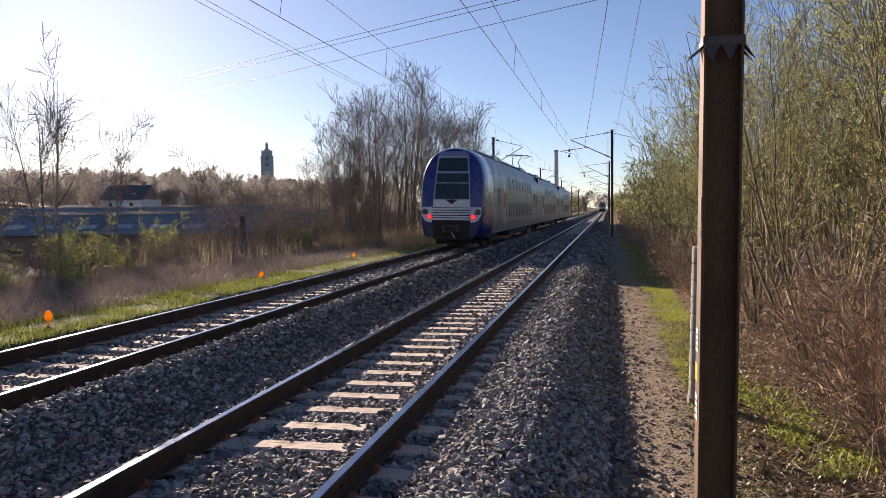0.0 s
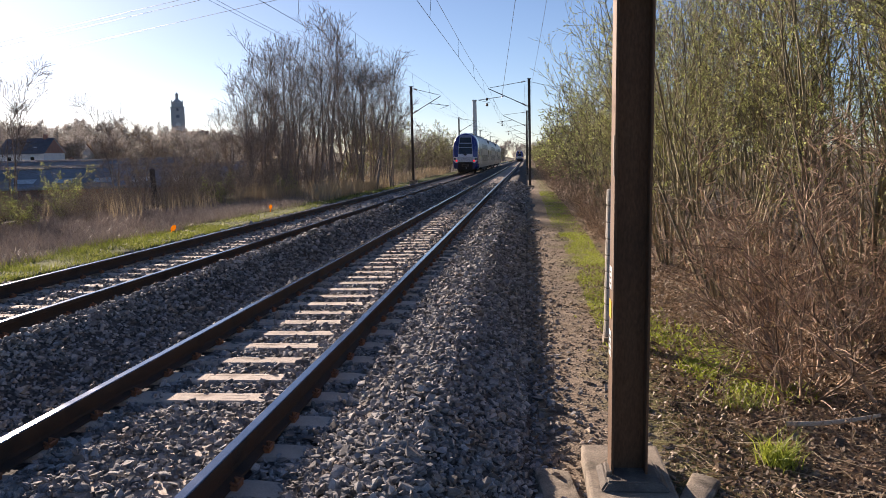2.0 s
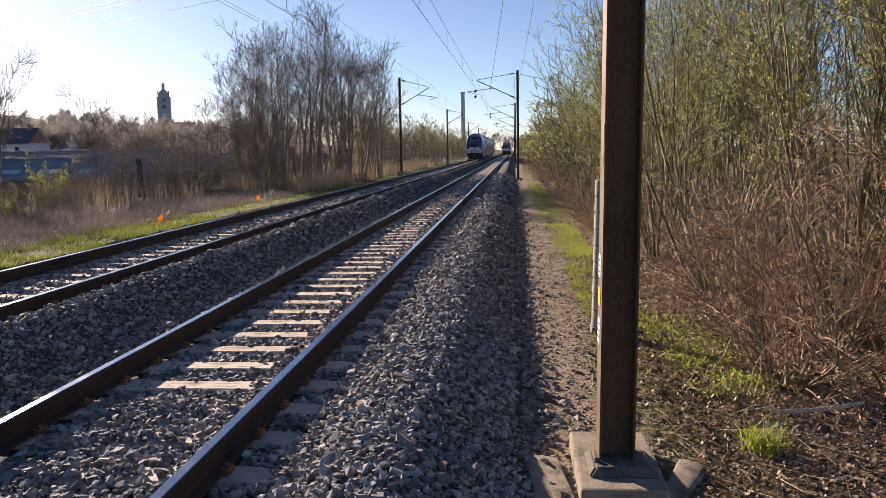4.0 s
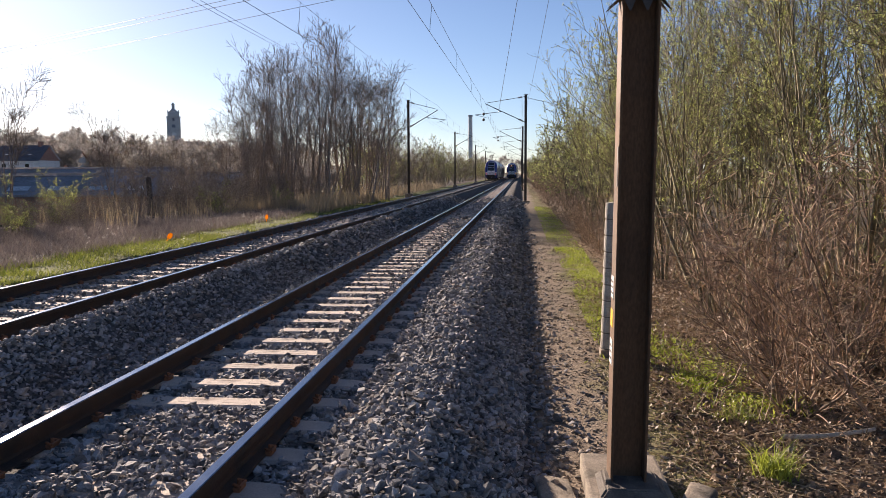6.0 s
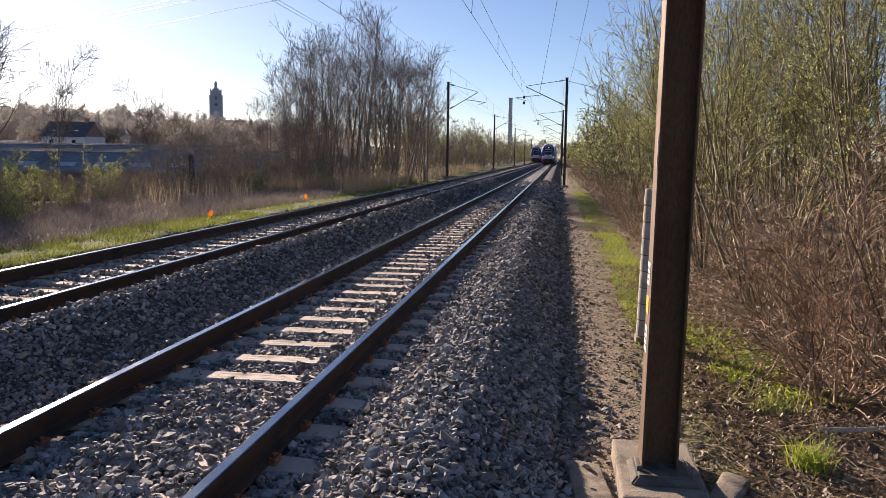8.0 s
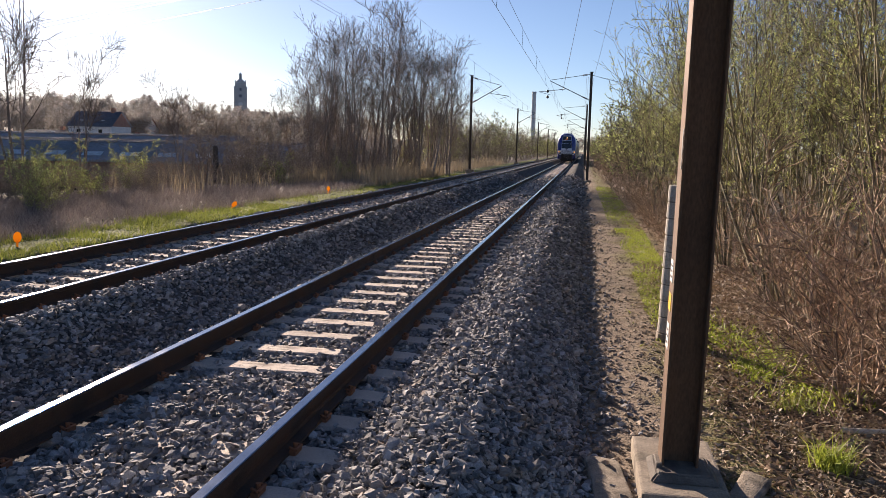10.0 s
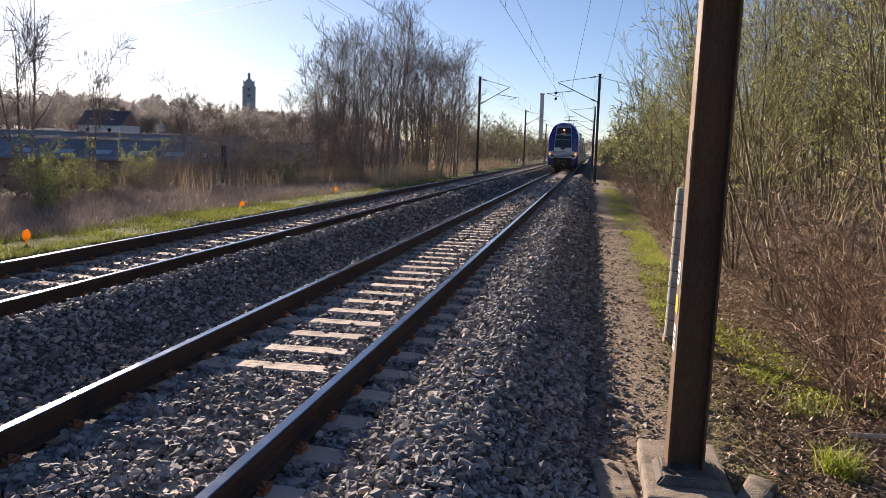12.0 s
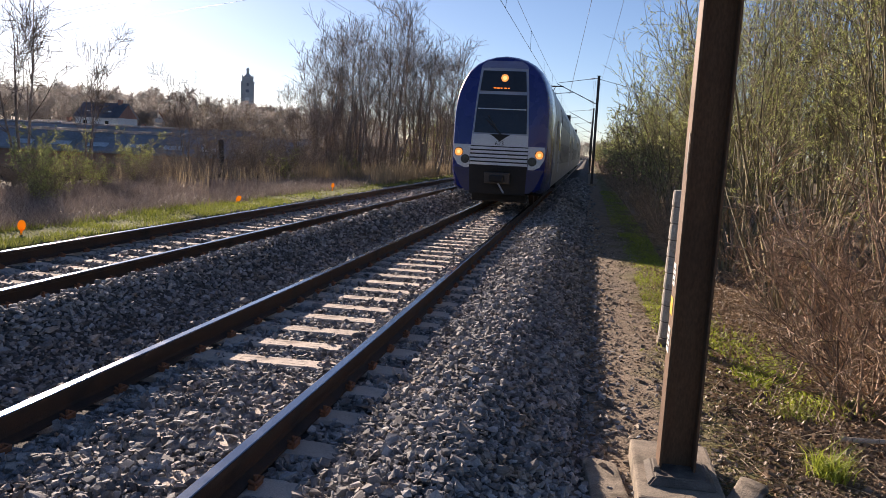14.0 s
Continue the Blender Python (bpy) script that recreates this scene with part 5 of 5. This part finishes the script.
belt = [(-15.6 - 5.5 * rs.random(), 14.5 + 0.62 * k, rs.uniform(0.27, 0.42)) for k in range(50)] + [(-13.2 - 3.5 * rs.random(), 36 + 0.9 * k, rs.uniform(0.4, 0.75)) for k in range(14)]
bramble = [plant("bramble", "low tangle of bare brown bramble on the embankment", "shrub", "brambles on the embankment", 90 + i, 3.4, 9, 34, 0.022, 7, 4, 2, M["bark"], M["bud_dull"], 900, 0.04, 0.02, 0.010, 0.8, 0.45, 42, 0.14, 0.05, twig=M["twig"]) for i in range(2)]
spread_copies(bramble, belt)
slim = [plant("slender_tree", "slender leafless tree with sparse ascending branches", "tree", "slender trees on the embankment", 95 + i, 8.6, 3, 7, 0.085, 9, 5, 3, M["bark"], M["bud_dull"], 250, 0.04, 0.08, 0.010, 0.3, 0.40, 36, 0.06, 0.3) for i in range(2)]
spread_copies(slim, [(-23.2, 30.2, 1.12), (-20.8, 31, 0.7), (-26.2, 29.5, 0.95), (-18.2, 35, 0.55)])
leafy = [plant("budding_shrub", "low shrub with fresh yellow-green leaves on the embankment", "shrub", "budding shrubs on the embankment", 150 + i, 2.2, 7, 26, 0.02, 6, 4, 3, M["bark_olive"], M["bud"], 2600, 0.045, 0.04, 0.005, 0.4, 0.42, 42, 0.12, 0.1) for i in range(2)]
spread_copies(leafy, [(-14.7, 20.2, 0.85), (-15.9, 21.8, 0.95), (-13.9, 18.9, 0.5), (-17.6, 24, 0.9), (-16.9, 19.6, 0.9), (-15.2, 18.2, 0.5), (-16.5, 28, 0.5), (-19.5, 33, 0.8), (-14.0, 37, 0.7), (-22, 37, 1.3), (-12.6, 43, 0.7), (-15.5, 24, 0.6), (-12, 54, 0.9), (-18.6, 27, 0.6), (-18.4, 17.5, 0.8)])
# woods and gardens of the town, far off, in tones paled for haze
wood = [plant("town_tree", "far bare tree with a broad rounded crown in the town", "tree", "trees of the town", 110 + i, 11, 6, 22, 0.16, 8, 6, 3, M["bark_hazed"], M["hazed_twigs"], 2600, 0.34, 0.04, 0.03, 0.8, 0.36, 42, 0.08, 0.2, leaf_wide=0.16) for i in range(3)]
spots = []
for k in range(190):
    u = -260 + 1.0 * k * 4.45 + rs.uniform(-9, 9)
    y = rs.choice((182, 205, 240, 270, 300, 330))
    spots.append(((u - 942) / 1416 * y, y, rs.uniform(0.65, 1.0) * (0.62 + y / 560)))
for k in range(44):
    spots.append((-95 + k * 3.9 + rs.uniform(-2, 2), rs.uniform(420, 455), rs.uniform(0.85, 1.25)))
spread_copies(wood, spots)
far_right = [plant("far_bush", "far bush in fresh bud along the line", "bush", "far bushes along the line", 130 + i, 6, 7, 17, 0.06, 6, 4, 2, M["bark_olive"], M["bud"], 1100, 0.13, 0.06, 0.014, 0.6, 0.4, 36, 0.09, 0.1) for i in range(2)]
spread_copies(far_right, [(3.1, 36, 0.95), (3.6, 41, 1.0), (3.2, 47, 0.95), (3.6, 54, 0.95), (3.2, 61, 0.9), (3.7, 68, 0.95)] + [(3.4 + 0.4 * (k % 3), 78 + k * 11, 0.85 + 0.12 * (k % 2)) for k in range(15)] + [(8, 30 + 16 * k, 1.15) for k in range(5)] + [(q + 1.1 * (k % 2), 200 + 11 * k, 0.8 + 0.15 * (k * 5 % 3)) for k in range(19) for q in (-13.5, 4.0)] + [(-12.2 - 3.5 * (k % 3) * 0.6, 68 + 6.5 * k, 0.75 + 0.13 * (k * 7 % 4)) for k in range(20)])


# ---- low growth ----
def blades(name, label, category, seed, xy, height, width, material, lean=0.35, droop=0.3):
    """Thin upright blades or stalks rooted at the given places."""
    rg = np.random.default_rng(seed)
    n = len(xy)
    z = np.array([ground_z(a, b) for a, b in xy])
    p = np.column_stack([xy, z - 0.01])
    h = height * rg.lognormal(0, 0.3, n)
    a = rg.uniform(0, 6.283, n)
    tip = np.column_stack([np.cos(a) * lean, np.sin(a) * lean, np.ones(n)]) * rg.uniform(0.5, 1.2, (n, 1))
    tip[:, 2] = 1 - droop * rg.random(n)
    mid = p + np.column_stack([tip[:, :2] * 0.3, tip[:, 2:] * 0.6]) * h[:, None]
    end = p + tip * h[:, None]
    b = rg.uniform(0, 6.283, n)
    s = np.column_stack([np.cos(b), np.sin(b), np.zeros(n)]) * (width * rg.uniform(0.6, 1.3, n))[:, None] / 2
    v = np.stack([p - s, p + s, mid + s * 0.8, mid - s * 0.8, end + s * 0.15, end - s * 0.15], 1).reshape(-1, 3)
    f = (np.arange(n) * 6)[:, None] + np.array([0, 1, 2, 3, 3, 2, 4, 5])
    return fill_mesh(name, v, f.reshape(-1), 4, material, label, category)


def patchy(rg, n, x0, x1, y0, y1, scale, level, seed):
    """Places inside a strip, thinned by drifting patches."""
    xy = np.column_stack([rg.uniform(x0, x1, n), rg.uniform(y0, y1, n)])
    keep = [noise.noise(Vector((a * scale, b * scale, seed))) + rg.normal(0, 0.12) > level for a, b in xy]
    return xy[np.array(keep)]


rg = np.random.default_rng(77)
blades("turf", "green grass strip beside the far track", "grass", 1, np.concatenate([patchy(rg, 22000, -10.5, -8.35, 7, 24, 0.9, -0.12, 3), patchy(rg, 14000, -10.6, -8.4, 24, 60, 0.9, -0.05, 3)]), 0.10, 0.012, M["grass"], 0.6, 0.5)
blades("path_grass", "short green grass along the path's edge", "grass", 2, np.concatenate([patchy(rg, 15000, 1.0, 1.75, 10, 23, 0.7, -0.2, 5), patchy(rg, 9000, 0.9, 1.8, 22, 50, 0.6, -0.2, 5)]), 0.055, 0.010, M["weed"], 0.7, 0.6)


def clump(cx, cy, sx, sy, n):
    return np.column_stack([rg.normal(cx, sx, n), rg.normal(cy, sy, n)])


blades("weed_patch", "lush low green weeds on the leaf litter", "weeds", 3, np.concatenate([clump(1.88, 8.2, 0.13, 0.22, 1100), clump(2.15, 8.8, 0.14, 0.25, 600), clump(1.75, 9.5, 0.3, 0.4, 1000), clump(2.2, 7.5, 0.22, 0.22, 700), clump(1.5, 10.6, 0.2, 0.6, 800)]), 0.06, 0.020, M["weed"], 0.8, 0.5)
blades("grass_tuft", "bright tuft of grass among dead leaves", "grass", 4, clump(1.86, 5.75, 0.055, 0.07, 320), 0.17, 0.008, M["weed"], 0.8, 0.5)
blades("grass_tuft", "small tuft of grass among dead leaves", "grass", 5, clump(1.95, 7.0, 0.10, 0.08, 160), 0.12, 0.008, M["grass"], 0.9, 0.6)
blades("dead_stalks", "dead purple-brown stalks covering the embankment top", "scrub", 6, np.concatenate([patchy(rg, 36000, -17.0, -10.0, 11, 32, 0.5, -0.55, 8), patchy(rg, 16000, -15.0, -9.6, 32, 62, 0.5, -0.45, 8)]), 0.22, 0.013, M["heath"], 0.7, 0.4)
blades("dry_reeds", "tall pale dry grass at the foot of the bare trees", "grass", 7, np.concatenate([patchy(rg, 7000, -14.5, -9.4, 38, 58, 0.4, -0.05, 12), patchy(rg, 5000, -13.5, -9.8, 58, 110, 0.3, -0.1, 12), patchy(rg, 1200, -19, -13, 26, 38, 0.5, 0.05, 14)]), 0.75, 0.018, M["straw"], 0.25, 0.15)
blades("path_stubble", "dry stalks and twigs on the bank by the path", "scrub", 8, patchy(rg, 5000, 2.0, 4.5, 6, 40, 0.7, 0.0, 15), 0.22, 0.006, M["litter"], 0.9, 0.5)


def litter():
    r2 = np.random.default_rng(9)
    n = 36000
    x, y = r2.gamma(2.2, 0.75, n) + 0.95, r2.uniform(3.0, 16, n)
    keep = (x < 5) & (r2.random(n) < np.clip((x - 0.8) / 0.8, 0.1, 1))
    x, y = x[keep], y[keep]
    p = np.column_stack([x, y, [ground_z(a, b) + 0.012 for a, b in zip(x, y)]])
    d = r2.normal(0, 1, (len(p), 3)) * (1, 1, 0.25)
    v, f = leaves(r2, p, 0.042, d * 1.6)
    fill_mesh("leaf_litter", v, f, 4, M["litter"], "brown dead leaves scattered on the bank", "leaves")
    k = 4500
    x, y = r2.gamma(2.2, 0.7, k) + 0.8, r2.uniform(3.0, 14, k)
    p = np.column_stack([x, y, [ground_z(a, b) + 0.012 for a, b in zip(x, y)]])
    s, r = strands(r2, p, r2.normal(0, 1, (k, 3)) * (1, 1, 0.08), r2.uniform(0.06, 0.45, k), r2.uniform(0.0015, 0.005, k), 3, 0.08, 0.0)
    v, f = tubes(s, r)
    fill_mesh("fallen_twigs", v, f, 4, M["straw"], "fallen twigs and dry stems on the bank", "twigs")
    s, r = strands(r2, np.array([[2.12, 6.45, ground_z(2.12, 6.45) + 0.03]]), np.array([[1.0, 0.06, 0.0]]), np.array([0.75]), np.array([0.022]), 6, 0.05, 0.0, 0.7)
    v, f = tubes(s, r, 8)
    st = empty("fallen_branch", "pale fallen branch lying on the leaf litter", "branch")
    fill_mesh("limb", v, f, 4, M["post_white"], "", "", "", st, True)
    n = 26000
    x, y = r2.uniform(0.12, 3.0, n), 3.6 + 22 * r2.random(n) ** 1.7
    keep = r2.random(n) < np.where(x < 1.2, 1.0, 0.25)
    x, y = x[keep], y[keep]
    sz = 0.0105 * r2.lognormal(0, 0.5, len(x)) * (1 + 0.7 * np.clip(0.5 - x, 0, 1))
    v, f = join(scatter(r2, stone_kinds(r2, 10), np.column_stack([x, y, [ground_z(a, b) for a, b in zip(x, y)]]), sz))
    fill_mesh("path_gravel", v, f, 3, M["path_stone"], "loose tan gravel on the trodden path", "gravel")
    n = 2600
    x, y = 1.2 + r2.gamma(2.0, 0.6, n), r2.uniform(4.2, 10.5, n)
    v, f = join(scatter(r2, stone_kinds(r2, 8), np.column_stack([x, y, [ground_z(a, b) + 0.004 for a, b in zip(x, y)]]), 0.016 * r2.lognormal(0, 0.45, n)))
    fill_mesh("earth_clods", v, f, 3, M["clod"], "dark crumbly clods of earth on the bank", "earth")


litter()


# ---- movement ----
def motions():
    walk(train_a, [(t, pose(A_X, 22.5 + 25.1 * (14 - t), 0.0)) for t in (0, 3.5, 7, 10.5, 14)])
    walk(train_b, [(t, pose(B_X, y, B_Z, 0, 1.2, 0)) for t, y in ((0, 33.3), (1.5, 74.2), (5, 155), (8, 219), (11, 280), (14, 340))])


motions()
